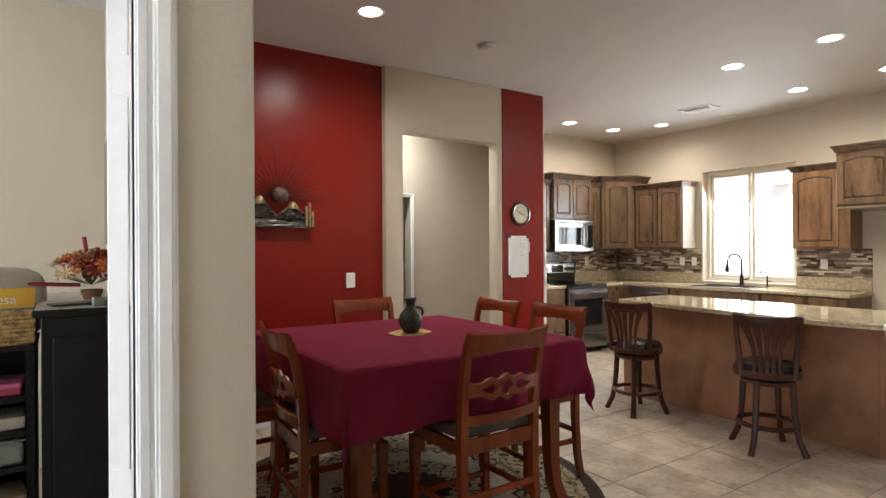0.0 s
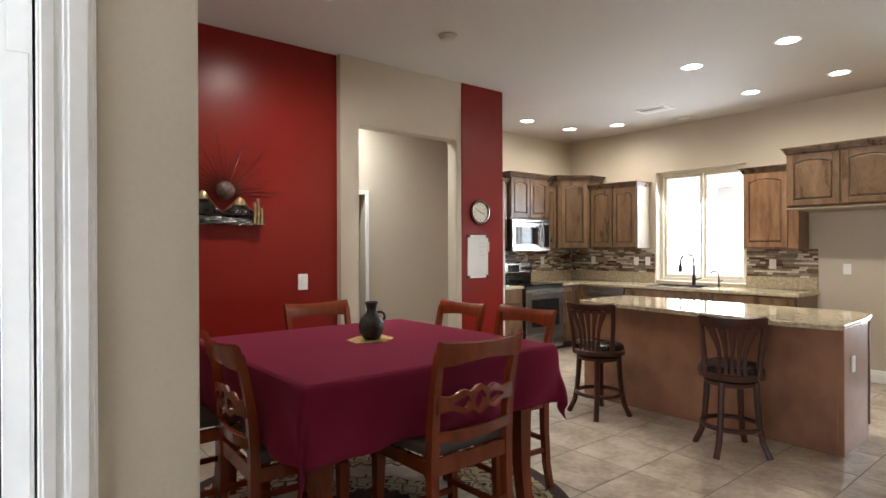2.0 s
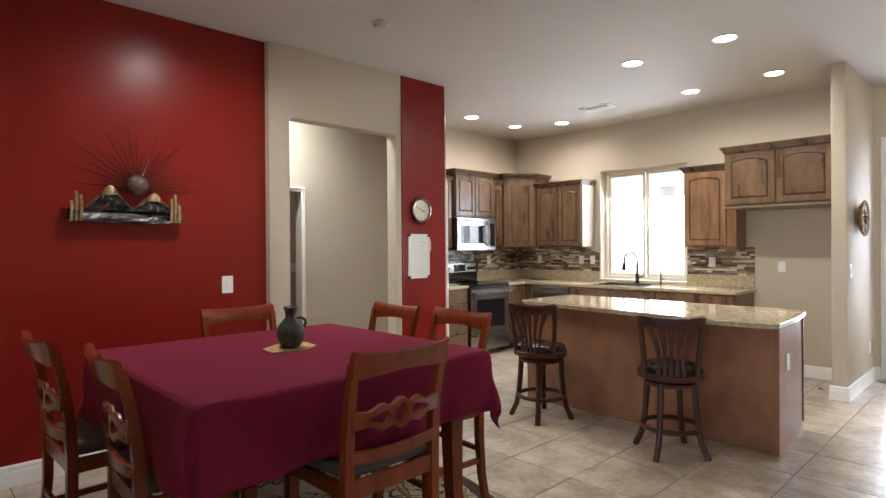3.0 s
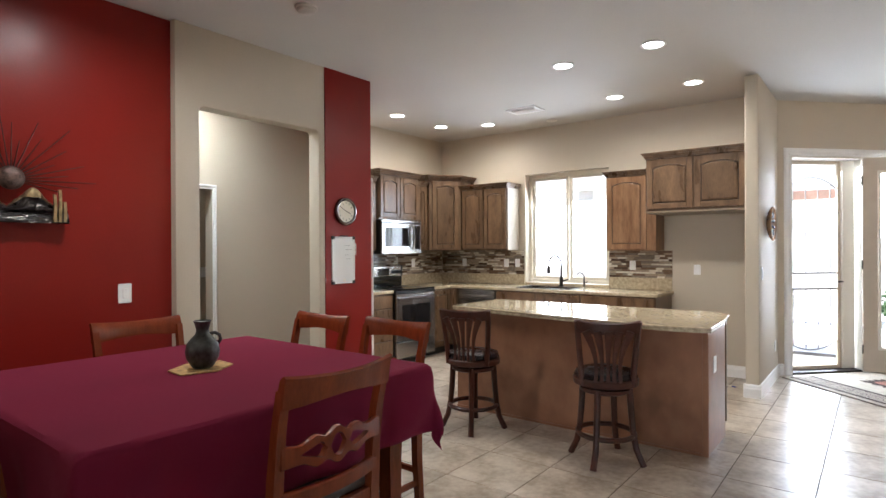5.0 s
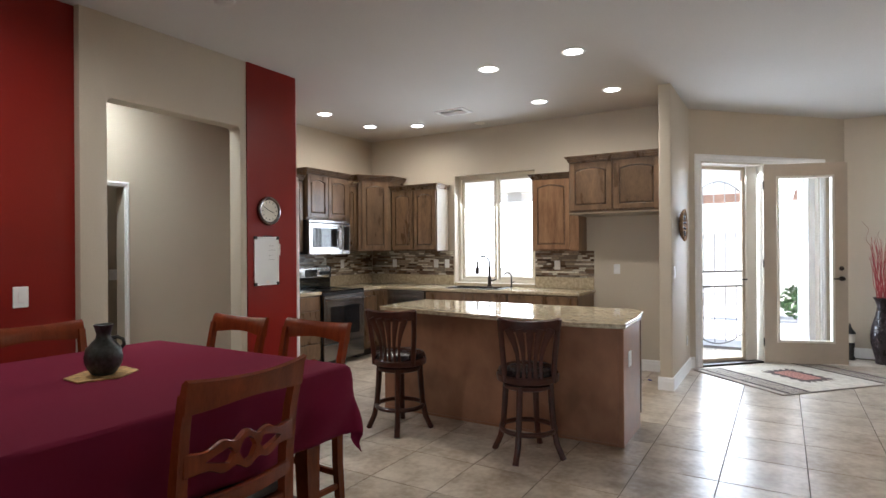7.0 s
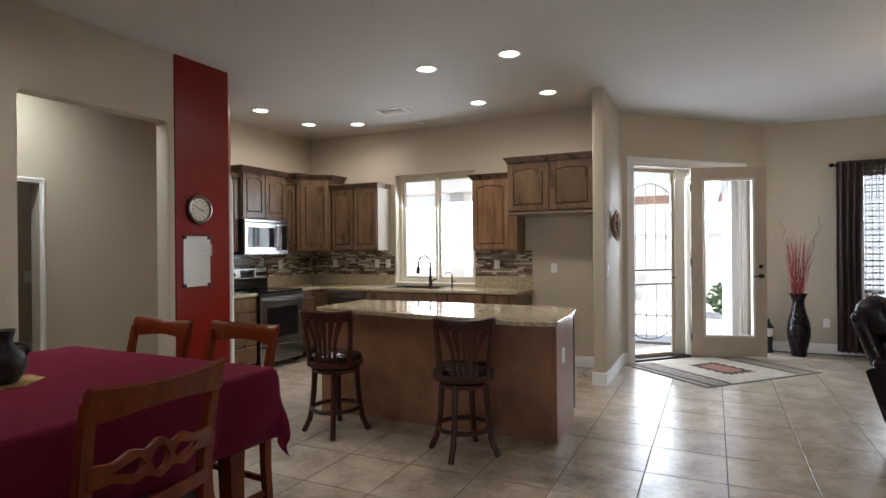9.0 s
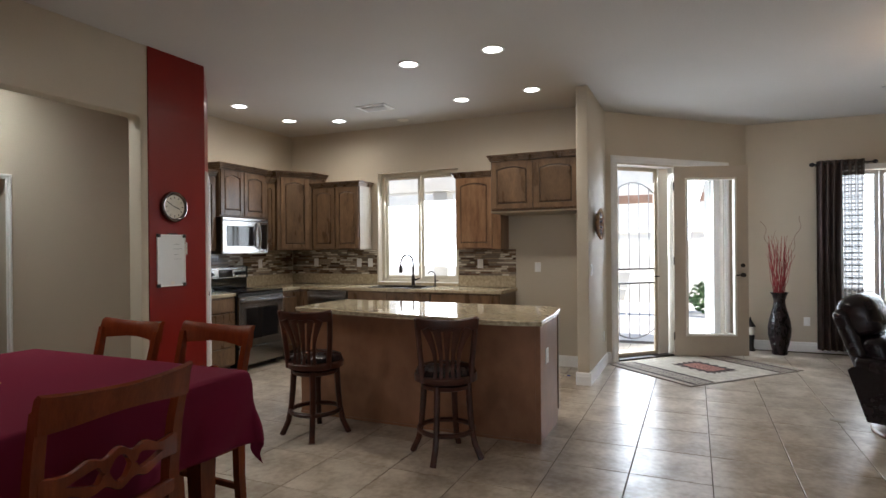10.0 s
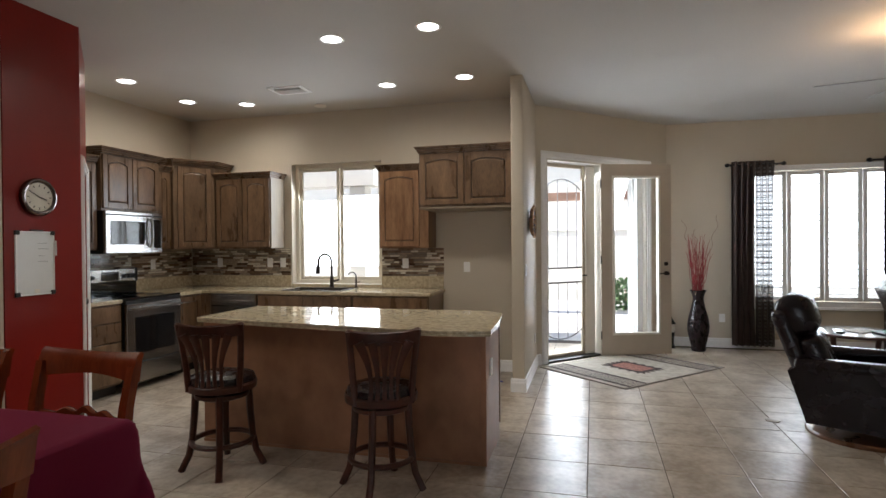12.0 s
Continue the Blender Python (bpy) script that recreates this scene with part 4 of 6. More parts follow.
def dining_chair():
    """A tall chair that faces +y, its back over the origin's -y side."""
    ob = thing("dining_chair", RZ(0, 0, 0), "cherry-stained wooden dining chair with a pierced splat and taupe seat", "chair", group="chairs round the dining table")
    W = 0.215
    SH = 0.55
    for s in (-1, 1):
        pts = [(s * W, -0.225, 0.0), (s * W, -0.195, 0.15), (s * W, -0.18, 0.35), (s * W, -0.178, 0.55), (s * W, -0.185, 0.70), (s * W * 1.01, -0.205, 0.85), (s * W * 1.03, -0.235, 0.985)]
        part("back_leg", tube(pts, [0.024, 0.025, 0.027, 0.029, 0.027, 0.024, 0.022], 4), CHERRY, ob, smooth=False)
        pts = [(s * (W + 0.012), 0.20, 0.0), (s * (W + 0.008), 0.20, 0.3), (s * (W + 0.006), 0.20, SH - 0.07)]
        part("front_leg", tube(pts, [0.024, 0.027, 0.034], 4), CHERRY, ob)
        part("side_stretcher", boxes(((s * W - 0.009, -0.19, 0.215), (s * W + 0.009, 0.20, 0.245)), bevel=0.003), CHERRY, ob)
        part("side_rail", boxes(((s * W - 0.012, -0.17, SH - 0.075), (s * W + 0.012, 0.20, SH - 0.015)), bevel=0.003), CHERRY, ob)
    part("front_rail", boxes(((-W, 0.19, SH - 0.075), (W, 0.212, SH - 0.015)), bevel=0.003), CHERRY, ob)
    part("back_rail", boxes(((-W, -0.192, SH - 0.075), (W, -0.170, SH - 0.005)), bevel=0.003), CHERRY, ob)
    part("front_stretcher", boxes(((-W, 0.19, 0.17), (W, 0.21, 0.20)), bevel=0.003), CHERRY, ob)
    part("back_stretcher", boxes(((-W, -0.20, 0.27), (W, -0.18, 0.30)), bevel=0.003), CHERRY, ob)
    bm = slab([(-0.205, -0.165), (0.205, -0.165), (0.245, 0.225), (-0.245, 0.225)], SH - 0.012, SH + 0.045, None, 0.022)
    part("seat_cushion", bm, CUSHION, ob, "worn taupe upholstered seat", smooth=True)
    # bowed crest rail with flared ends
    t = bmesh.new()
    n = 18
    rings = []
    for k in range(n + 1):
        u = -1 + 2 * k / n
        x = u * (W + 0.020)
        y = -0.235 - 0.030 * (1 - u * u)
        zt = 1.022 + 0.014 * u * u
        zb = 0.938 + 0.008 * math.cos(u * 3.0)
        rings.append([t.verts.new(p) for p in ((x, y + 0.012, zb), (x, y + 0.010, (zb + zt) / 2), (x, y - 0.002, zt - 0.014), (x, y - 0.020, zt), (x, y - 0.034, zt - 0.006), (x, y - 0.024, zt - 0.03), (x, y - 0.012, zb))])
    for a, b in zip(rings, rings[1:]):
        for k in range(7):
            t.faces.new((a[k], a[(k + 1) % 7], b[(k + 1) % 7], b[k]))
    t.faces.new(rings[0])
    t.faces.new(list(reversed(rings[-1])))
    bmesh.ops.recalc_face_normals(t, faces=t.faces)
    part("crest_rail", t, CHERRY, ob, smooth=True)
    # pierced splat: a scrolled board with an oval between two pointed openings
    yb = -0.205
    bow = lambda x: yb - 0.022 * (1 - (x / W) ** 2)
    bump = lambda x, c, w: math.exp(-((x - c) / w) ** 2)
    n = 48
    for side in (1, -1):
        t = bmesh.new()
        rings = []
        for k in range(n + 1):
            x = -W + 2 * W * k / n
            ax = abs(x)
            outer = 0.026 + 0.032 * bump(ax, 0.0, 0.036) + 0.022 * bump(ax, 0.088, 0.036) + (0.010 if side > 0 else 0.004) * bump(ax, W, 0.05)
            hole = 0.0
            if ax < 0.030:
                hole = 0.036 * math.sqrt(max(0.0, 1 - (ax / 0.030) ** 2))
            elif 0.052 < ax < 0.150:
                v = (ax - 0.052) / 0.098
                hole = 0.028 * min(1.0, v * 7) * (1 - v) ** 0.8
            zi, zo = 0.769 + side * hole * 1.08, 0.769 + side * 1.08 * max(outer, hole + 0.013)
            y = bow(x)
            rings.append([t.verts.new(p) for p in ((x, y - 0.012, zi), (x, y + 0.010, zi), (x, y + 0.010, zo - side * 0.003), (x, y + 0.006, zo), (x, y - 0.008, zo), (x, y - 0.012, zo - side * 0.003))])
        for a, b in zip(rings, rings[1:]):
            for k in range(6):
                t.faces.new((a[k], a[(k + 1) % 6], b[(k + 1) % 6], b[k]))
        t.faces.new(rings[0])
        t.faces.new(list(reversed(rings[-1])))
        bmesh.ops.recalc_face_normals(t, faces=t.faces)
        part("splat", t, CHERRY, ob, smooth=True)
    t = bmesh.new()
    rings = []
    for k in range(15):
        u = -1 + k / 7
        x, y, z = W * u, bow(W * u) + 0.014, 0.628 + 0.008 * u * u
        rings.append([t.verts.new(p) for p in ((x, y - 0.011, z - 0.022), (x, y - 0.012, z + 0.018), (x, y - 0.007, z + 0.024), (x, y + 0.006, z + 0.024), (x, y + 0.011, z + 0.018), (x, y + 0.010, z - 0.022))])
    for a, b in zip(rings, rings[1:]):
        for k in range(6):
            t.faces.new((a[k], a[(k + 1) % 6], b[(k + 1) % 6], b[k]))
    t.faces.new(rings[0])
    t.faces.new(list(reversed(rings[-1])))
    bmesh.ops.recalc_face_normals(t, faces=t.faces)
    part("lower_rail", t, CHERRY, ob, smooth=True)
    return ob


_proto = dining_chair()
CHAIRS = [(1.748, 2.32, 1), (2.49, 2.738, 87), (2.445, 3.29, 87), (1.915, 3.65, 180), (1.150, 2.745, -93), (1.045, 3.375, -88)]
_proto.matrix_basis = RZ(CHAIRS[0][0], CHAIRS[0][1], 0.012, CHAIRS[0][2])
for x, y, a in CHAIRS[1:]:
    copy_thing(_proto, RZ(x, y, 0.012, a))

# jug and woven mat
_m = tagged(part("woven_mat", slab([(0.142 * math.cos(radians(60 * k + 20)) * (1.0 if k % 3 else 1.12), 0.120 * math.sin(radians(60 * k + 20))) for k in range(6)], 0.0, 0.006, None, 0.002), STRAW), "yellow woven straw mat under the jug", "place mat")
_m.matrix_world = RZ(1.78, 2.995, 0.911, 15)
_j = thing("clay_jug", RZ(1.775, 2.975, 0.918), "dark grey-green glazed clay jug with a handle", "jug")
_j.scale = (0.80, 0.80, 0.84)
part("body", lathe([(0.045, 0), (0.058, 0.01), (0.082, 0.05), (0.088, 0.085), (0.080, 0.125), (0.055, 0.155), (0.036, 0.175), (0.032, 0.195), (0.040, 0.225), (0.047, 0.24), (0.043, 0.242), (0.030, 0.20), (0.001, 0.20)], 32), PEWTER, _j, smooth=True)
part("handle", tube([(0.030, -0.012, 0.172), (0.056, -0.028, 0.176), (0.078, -0.038, 0.162), (0.082, -0.040, 0.138), (0.070, -0.032, 0.118)], 0.009, 8), PEWTER, _j, smooth=True)


# ---- round rug under the table, and the entry rug ----
def rug_material(name, cream, dark, accent, scale):
    """Woven pile with scattered dark and olive motifs on a pale ground."""
    m = bpy.data.materials.new(name)
    m.use_nodes = True
    nd, ln = m.node_tree.nodes, m.node_tree.links
    b = nd["Principled BSDF"]
    tc = nd.new("ShaderNodeTexCoord")
    warp = nd.new("ShaderNodeTexNoise")
    warp.inputs["Scale"].default_value, warp.inputs["Detail"].default_value = scale * 1.6, 3
    off = nd.new("ShaderNodeVectorMath")
    off.operation = "MULTIPLY_ADD"
    off.inputs[1].default_value = (0.9 / scale, 0.9 / scale, 0)
    ln.new(tc.outputs["Object"], warp.inputs["Vector"])
    ln.new(warp.outputs["Color"], off.inputs[0])
    ln.new(tc.outputs["Object"], off.inputs[2])
    v = nd.new("ShaderNodeTexVoronoi")
    v.distance = "MANHATTAN"
    v.inputs["Scale"].default_value, v.inputs["Randomness"].default_value = scale, 0.35
    ln.new(off.outputs[0], v.inputs["Vector"])
    r1 = nd.new("ShaderNodeValToRGB")
    r1.color_ramp.interpolation = "CONSTANT"
    els = r1.color_ramp.elements
    els[0].color, els[1].color = (*accent, 1), (*dark, 1)
    els[1].position = 0.14
    for pos, col in ((0.34, cream), (0.66, dark), (0.76, cream)):
        els.new(pos).color = (*col, 1)
    ln.new(v.outputs["Distance"], r1.inputs["Fac"])
    pile = nd.new("ShaderNodeTexNoise")
    pile.inputs["Scale"].default_value = 350
    mx = nd.new("ShaderNodeMix")
    mx.data_type, mx.blend_type = "RGBA", "MULTIPLY"
    mx.inputs["Factor"].default_value = 0.6
    ln.new(tc.outputs["Object"], pile.inputs["Vector"])
    ln.new(r1.outputs["Color"], mx.inputs["A"])
    ln.new(pile.outputs["Fac"], mx.inputs["B"])
    ln.new(mx.outputs["Result"], b.inputs["Base Color"])
    b.inputs["Roughness"].default_value = 0.95
    bp = nd.new("ShaderNodeBump")
    bp.inputs["Strength"].default_value, bp.inputs["Distance"].default_value = 0.4, 0.003
    ln.new(pile.outputs["Fac"], bp.inputs["Height"])
    ln.new(bp.outputs["Normal"], b.inputs["Normal"])
    return m


RUGFIELD = rug_material("patterned_rug_pile", (0.55, 0.46, 0.31), (0.040, 0.020, 0.014), (0.22, 0.15, 0.04), 7.0)
RUGDARK = material("dark_brown_rug_pile", (0.040, 0.020, 0.015), 0.95, spread=0.2, scale=20, grain=300, bump=0.4)
RUGCREAM = material("cream_rug_pile", (0.46, 0.41, 0.335), 0.95, spread=0.14, scale=12, grain=300, bump=0.4)
RUGRED = rug_material("red_rug_pile", (0.46, 0.20, 0.15), (0.24, 0.09, 0.075), (0.46, 0.30, 0.22), 16.0)
RUGBAND = rug_material("banded_rug_pile", (0.46, 0.40, 0.33), (0.085, 0.048, 0.042), (0.36, 0.22, 0.18), 21.0)
RUGEDGE = material("taupe_rug_binding", (0.22, 0.18, 0.15), 0.95, spread=0.15, scale=20, grain=300, bump=0.4)


def disc_ring(r0, r1, z0, z1, seg=64):
    return lathe([(r0, z0), (r1, z0), (r1, z1), (r0, z1), (r0, z0)], seg)


_r = thing("round_rug", RZ(TX, TY, 0.0), "round cream and dark brown patterned rug under the table", "rug")
part("border", lathe([(1.10, 0.001), (1.12, 0.006), (1.10, 0.011), (1.02, 0.011), (0.0, 0.0105)], 72), RUGDARK, _r)
OLIVE = material("olive_rug_pile", (0.26, 0.19, 0.06), 0.95, spread=0.15, scale=20, grain=300, bump=0.4)
part("field", lathe([(1.03, 0.0105), (1.03, 0.0118), (0.001, 0.0122)], 72), RUGFIELD, _r)


def star(r, teeth, bite):
    """A toothed disc outline."""
    return [((r - bite * (k % 2)) * math.cos(math.pi * k / teeth), (r - bite * (k % 2)) * math.sin(math.pi * k / teeth)) for k in range(2 * teeth)]


for _ra in (0.975, 0.69):
    part("ring_line", tube([(_ra * math.cos(a), _ra * math.sin(a), 0.0122) for a in [2 * math.pi * k / 72 for k in range(72)]], 0.012, 4, True, flat=0.10), OLIVE, _r)
part("toothed_ring", slab(star(0.66, 40, 0.045), 0.0122, 0.0130), RUGDARK, _r)
part("toothed_field", slab(star(0.635, 40, 0.045), 0.0130, 0.0136), RUGCREAM, _r)
part("medallion_field", slab(star(0.46, 30, 0.035), 0.0136, 0.0142), RUGFIELD, _r)
part("centre", slab(star(0.27, 20, 0.04), 0.0142, 0.0148), RUGDARK, _r)

_r = thing("entry_rug", RZ(7.815, 0.48, 0.0, -42.2), "cream entry rug with dark borders and a red medallion", "rug")
part("base", boxes(((-0.855, -0.605, 0.001), (0.855, 0.605, 0.008)), bevel=0.003), RUGEDGE, _r)
part("ground", boxes(((-0.835, -0.585, 0.008), (0.835, 0.585, 0.0095))), RUGCREAM, _r)
for s in (-1, 1):
    a, b = sorted((s * 0.53, s * 0.74))
    part("border_band", boxes(((a, -0.58, 0.0095), (b, 0.58, 0.0105))), RUGBAND, _r)
    for x in (0.51, 0.755):
        part("border_line", boxes(((s * x - 0.019, -0.58, 0.0098), (s * x + 0.019, 0.58, 0.0109))), RUGDARK, _r)
part("medallion_edge", slab([((0.175 if k % 2 else 0.225) * max(-1, min(1, 1.35 * math.cos(a))), (0.255 if k % 2 else 0.315) * max(-1, min(1, 1.35 * math.sin(a)))) for k, a in enumerate([2 * math.pi * k / 40 for k in range(40)])], 0.0095, 0.0105), RUGDARK, _r)
part("medallion", slab([(-0.10, -0.205), (0.10, -0.205), (0.130, -0.16), (0.130, 0.16), (0.10, 0.205), (-0.10, 0.205), (-0.130, 0.16), (-0.130, -0.16)], 0.0105, 0.0115), RUGRED, _r)


# ---- bar stools ----
def bar_stool():
    """A swivel stool that faces +x."""
    ob = thing("bar_stool", RZ(0, 0, 0), "dark wood swivel bar stool with a black leather seat", "bar stool", group="bar stools at the island")
    return ob


def stool_parts(ob, leg_turn):
    for k in range(4):
        a = radians(leg_turn + 90 * k)
        c, s = math.cos(a), math.sin(a)
        pts = [(r * c, r * s, z) for r, z in ((0.160, 0.50), (0.164, 0.44), (0.170, 0.34), (0.182, 0.21), (0.203, 0.10), (0.236, 0.03), (0.250, 0.0))]
        part("leg", tube(pts, [0.023, 0.023, 0.022, 0.021, 0.021, 0.021, 0.022], 8), DARKWOOD, ob, smooth=True)
    part("foot_ring", tube([(0.185 * math.cos(a), 0.185 * math.sin(a), 0.185) for a in [2 * math.pi * k / 36 for k in range(36)]], 0.017, 8, True), DARKWOOD, ob, smooth=True)
    part("leg_collar", lathe([(0.150, 0.462), (0.168, 0.470), (0.170, 0.494), (0.14, 0.50), (0.001, 0.50)], 28), DARKWOOD, ob, smooth=True)
    part("swivel_plate", lathe([(0.09, 0.501), (0.09, 0.513), (0.001, 0.513)], 24), BLACK, ob)
    part("seat_ring", lathe([(0.19, 0.513), (0.212, 0.520), (0.215, 0.555), (0.205, 0.567), (0.001, 0.567)], 36), DARKWOOD, ob, smooth=True)
    part("seat_cushion", lathe([(0.197, 0.567), (0.205, 0.580), (0.195, 0.603), (0.15, 0.617), (0.001, 0.623)], 36), LEATHER, ob, smooth=True)
    part("seat_piping", tube([(0.203 * math.cos(a), 0.203 * math.sin(a), 0.572) for a in [2 * math.pi * k / 48 for k in range(48)]], 0.006, 8, True), LEATHER, ob, smooth=True)
    # back on the side of -x
    arc = lambda a, r: (-r * math.cos(a), r * math.sin(a))
    for sgn in (-1, 1):
        pts = []
        for k in range(7):
            u = k / 6
            x, y = arc(sgn * radians(50 + 9 * u), 0.205 + 0.02 * u)
            pts.append((x - 0.075 * u * u, y, 0.525 + 0.43 * u))
        part("back_post", tube(pts, [0.020] * 7, 8), DARKWOOD, ob, smooth=True)
    t = bmesh.new()
    rings = []
    for k in range(17):
        u = -1 + k / 8
        x, y = arc(radians(62) * u, 0.225)
        x = -0.132 - 0.095 * math.cos(u * 1.15) - 0.01
        z0, z1 = 0.885 - 0.012 * (1 - u * u), 0.955 + 0.016 * u * u - 0.006
        rings.append([t.verts.new(p) for p in ((x + 0.012, y, z0), (x + 0.010, y, z1 - 0.008), (x - 0.004, y, z1), (x - 0.016, y, z1 - 0.008), (x - 0.010, y, z0))])
    for a, b in zip(rings, rings[1:]):
        for k in range(5):
            t.faces.new((a[k], a[(k + 1) % 5], b[(k + 1) % 5], b[k]))
    t.faces.new(rings[0])
    t.faces.new(list(reversed(rings[-1])))
    bmesh.ops.recalc_face_normals(t, faces=t.faces)
    part("crest_rail", t, DARKWOOD, ob, smooth=True)
    for k in range(5):
        u = -0.62 + 0.31 * k
        pts = []
        for j in range(7):
            v = j / 6
            y = 0.20 * u * (0.62 + 0.5 * v - 0.22 * math.sin(math.pi * v))
            x = -(0.205 - 0.03 * u * u) - (0.045 * v * v)
            pts.append((x, y, 0.56 + 0.335 * v))
        part("back_slat", tube(pts, [0.015, 0.012, 0.012, 0.015, 0.019, 0.024, 0.027], 8, flat=0.35), DARKWOOD, ob, smooth=True)


for x, y, lt, turn in ((4.19, 3.225, 30, 14), (4.16, 2.12, 3, 26)):
    ob = bar_stool()
    ob.matrix_world = RZ(x, y, 0, turn)
    stool_parts(ob, lt - turn)

# ---- wall decor on the red walls ----
_c = thing("wall_clock", RZ(4.048, 4.560, 1.772), "round wall clock with a dark rim and cream face", "clock")
RIMCHROME = material("smoked_chrome_rim", (0.16, 0.13, 0.13), 0.18, 1.0, spread=0.1, bump=0)
FACE = material("clock_face", (0.74, 0.71, 0.62), 0.3, spread=0.05, bump=0)
for nm, prof, mt in (("rim", [(0.128, 0), (0.130, 0.015), (0.124, 0.030), (0.114, 0.034), (0.101, 0.028), (0.097, 0.018), (0.001, 0.018)], RIMCHROME), ("dial", [(0.097, 0.018), (0.097, 0.021), (0.001, 0.021)], FACE)):
    o = part(nm, lathe(prof, 40), mt, _c, smooth=True)
    o.matrix_local = pose(0, 0, 0, 90, 0, 0)
for k in range(12):
    a = radians(30 * k)
    o = part("hour_mark", boxes(((-0.003, -0.0225, 0.070), (0.003, -0.0215, 0.085))), BLACK, _c)
    o.matrix_local = pose(0, 0, 0, 0, 30 * k, 0)
for nm, L, ang, w in (("hour_hand", 0.055, 108, 0.0035), ("minute_hand", 0.075, -62, 0.0025)):
    o = part(nm, boxes(((-w, -0.0245, -0.012), (w, -0.0232, L))), BLACK, _c)
    o.matrix_local = pose(0, 0, 0, 0, ang, 0)
BOARD = material("whiteboard_enamel", (0.72, 0.73, 0.72), 0.16, spread=0.02, bump=0, rough_spread=0.04)
_b = thing("whiteboard", RZ(4.025, 4.560, 1.325), "small white dry-erase board with black corner caps", "whiteboard")
_b.scale = (0.89, 1.0, 0.95)
part("panel", boxes(((-0.150, -0.010, -0.222), (0.150, 0, 0.222)), bevel=0.002), BOARD, _b)
bm = bmesh.new()
for lo, hi in (((-0.155, -0.014, -0.227), (-0.145, 0, 0.227)), ((0.145, -0.014, -0.227), (0.155, 0, 0.227)), ((-0.145, -0.014, -0.227), (0.145, 0, -0.217)), ((-0.145, -0.014, 0.217), (0.145, 0, 0.227))):
    box(bm, lo, hi, 0.002)
part("frame", bm, WHITE, _b)
for sx in (-1, 1):
    for sz in (-1, 1):
        part("corner_cap", boxes(tuple(zip(*[sorted(p) for p in ((sx * 0.122, sx * 0.160), (-0.017, -0.0005), (sz * 0.200, sz * 0.232))])), bevel=0.006, seg=2), BLACK, _b)
part("marker", tube([(0.166, -0.012, 0.05), (0.166, -0.012, 0.16)], 0.007, 8), WHITE, _b)
part("tray", boxes(((-0.04, -0.02, 0.228), (0.06, 0, 0.238)), bevel=0.002), BLACK, _b)
for k, (z, w) in enumerate(((0.14, 0.07), (0.10, 0.09), (0.05, 0.05), (0.01, 0.08))):
    part("written_line", boxes(((0.02, -0.0112, z), (0.02 + w, -0.0103, z + 0.0022))), PEWTER, _b)
part("label_tab", boxes(((-0.015, -0.0155, -0.212), (0.025, -0.014, -0.185))), CREAM, _b)

METALART = material("dark_patina_metal", (0.075, 0.062, 0.055), 0.30, 0.7, spread=0.5, scale=14, grain=60, bump=0.12, tint=(0.010, 0.011, 0.014))
STRIPMETAL = material("rippled_silver_black_metal", (0.17, 0.16, 0.15), 0.28, 0.8, spread=0.3, scale=9, grain=40, bump=0.2, stretch=(1.2, 1, 9), tint=(0.008, 0.008, 0.010))
BRASSART = material("brushed_brass", (0.46, 0.36, 0.20), 0.35, 0.85, spread=0.3, scale=25, grain=80, bump=0.3)
RIDGE = material("tarnished_ridge_metal", (0.22, 0.15, 0.085), 0.4, 0.75, spread=0.4, scale=30, grain=90, bump=0.4, tint=(0.05, 0.035, 0.025))
COPPER = material("brown_pitted_metal", (0.13, 0.085, 0.07), 0.45, 0.6, spread=0.4, scale=40, grain=120, bump=0.8)
RAYS = material("copper_rod", (0.055, 0.018, 0.014), 0.35, 0.5, spread=0.2, bump=0)
_a = thing("metal_wall_sculpture", RZ(1.465, 4.63, 1.60), "metal desert sunrise sculpture with mountains, cacti and thin rays", "wall sculpture")
bm = bmesh.new()
_rn = random.Random(3)
n = 34
gr = {}
for i in range(n + 1):
    for j in range(7):
        x = -0.345 + 0.69 * i / n
        z = -0.012 + 0.095 * j / 6
        y = -0.075 + 0.045 * (j / 6) ** 2 + 0.010 * noise.noise((x * 22, z * 90, 1.0))
        gr[i, j] = bm.verts.new((x, y, z))
for i in range(n):
    for j in range(6):
        bm.faces.new((gr[i, j], gr[i + 1, j], gr[i + 1, j + 1], gr[i, j + 1]))
bmesh.ops.solidify(bm, geom=bm.faces[:], thickness=0.006)
part("ground_strip", bm, STRIPMETAL, _a, "dark rippled metal base strip")
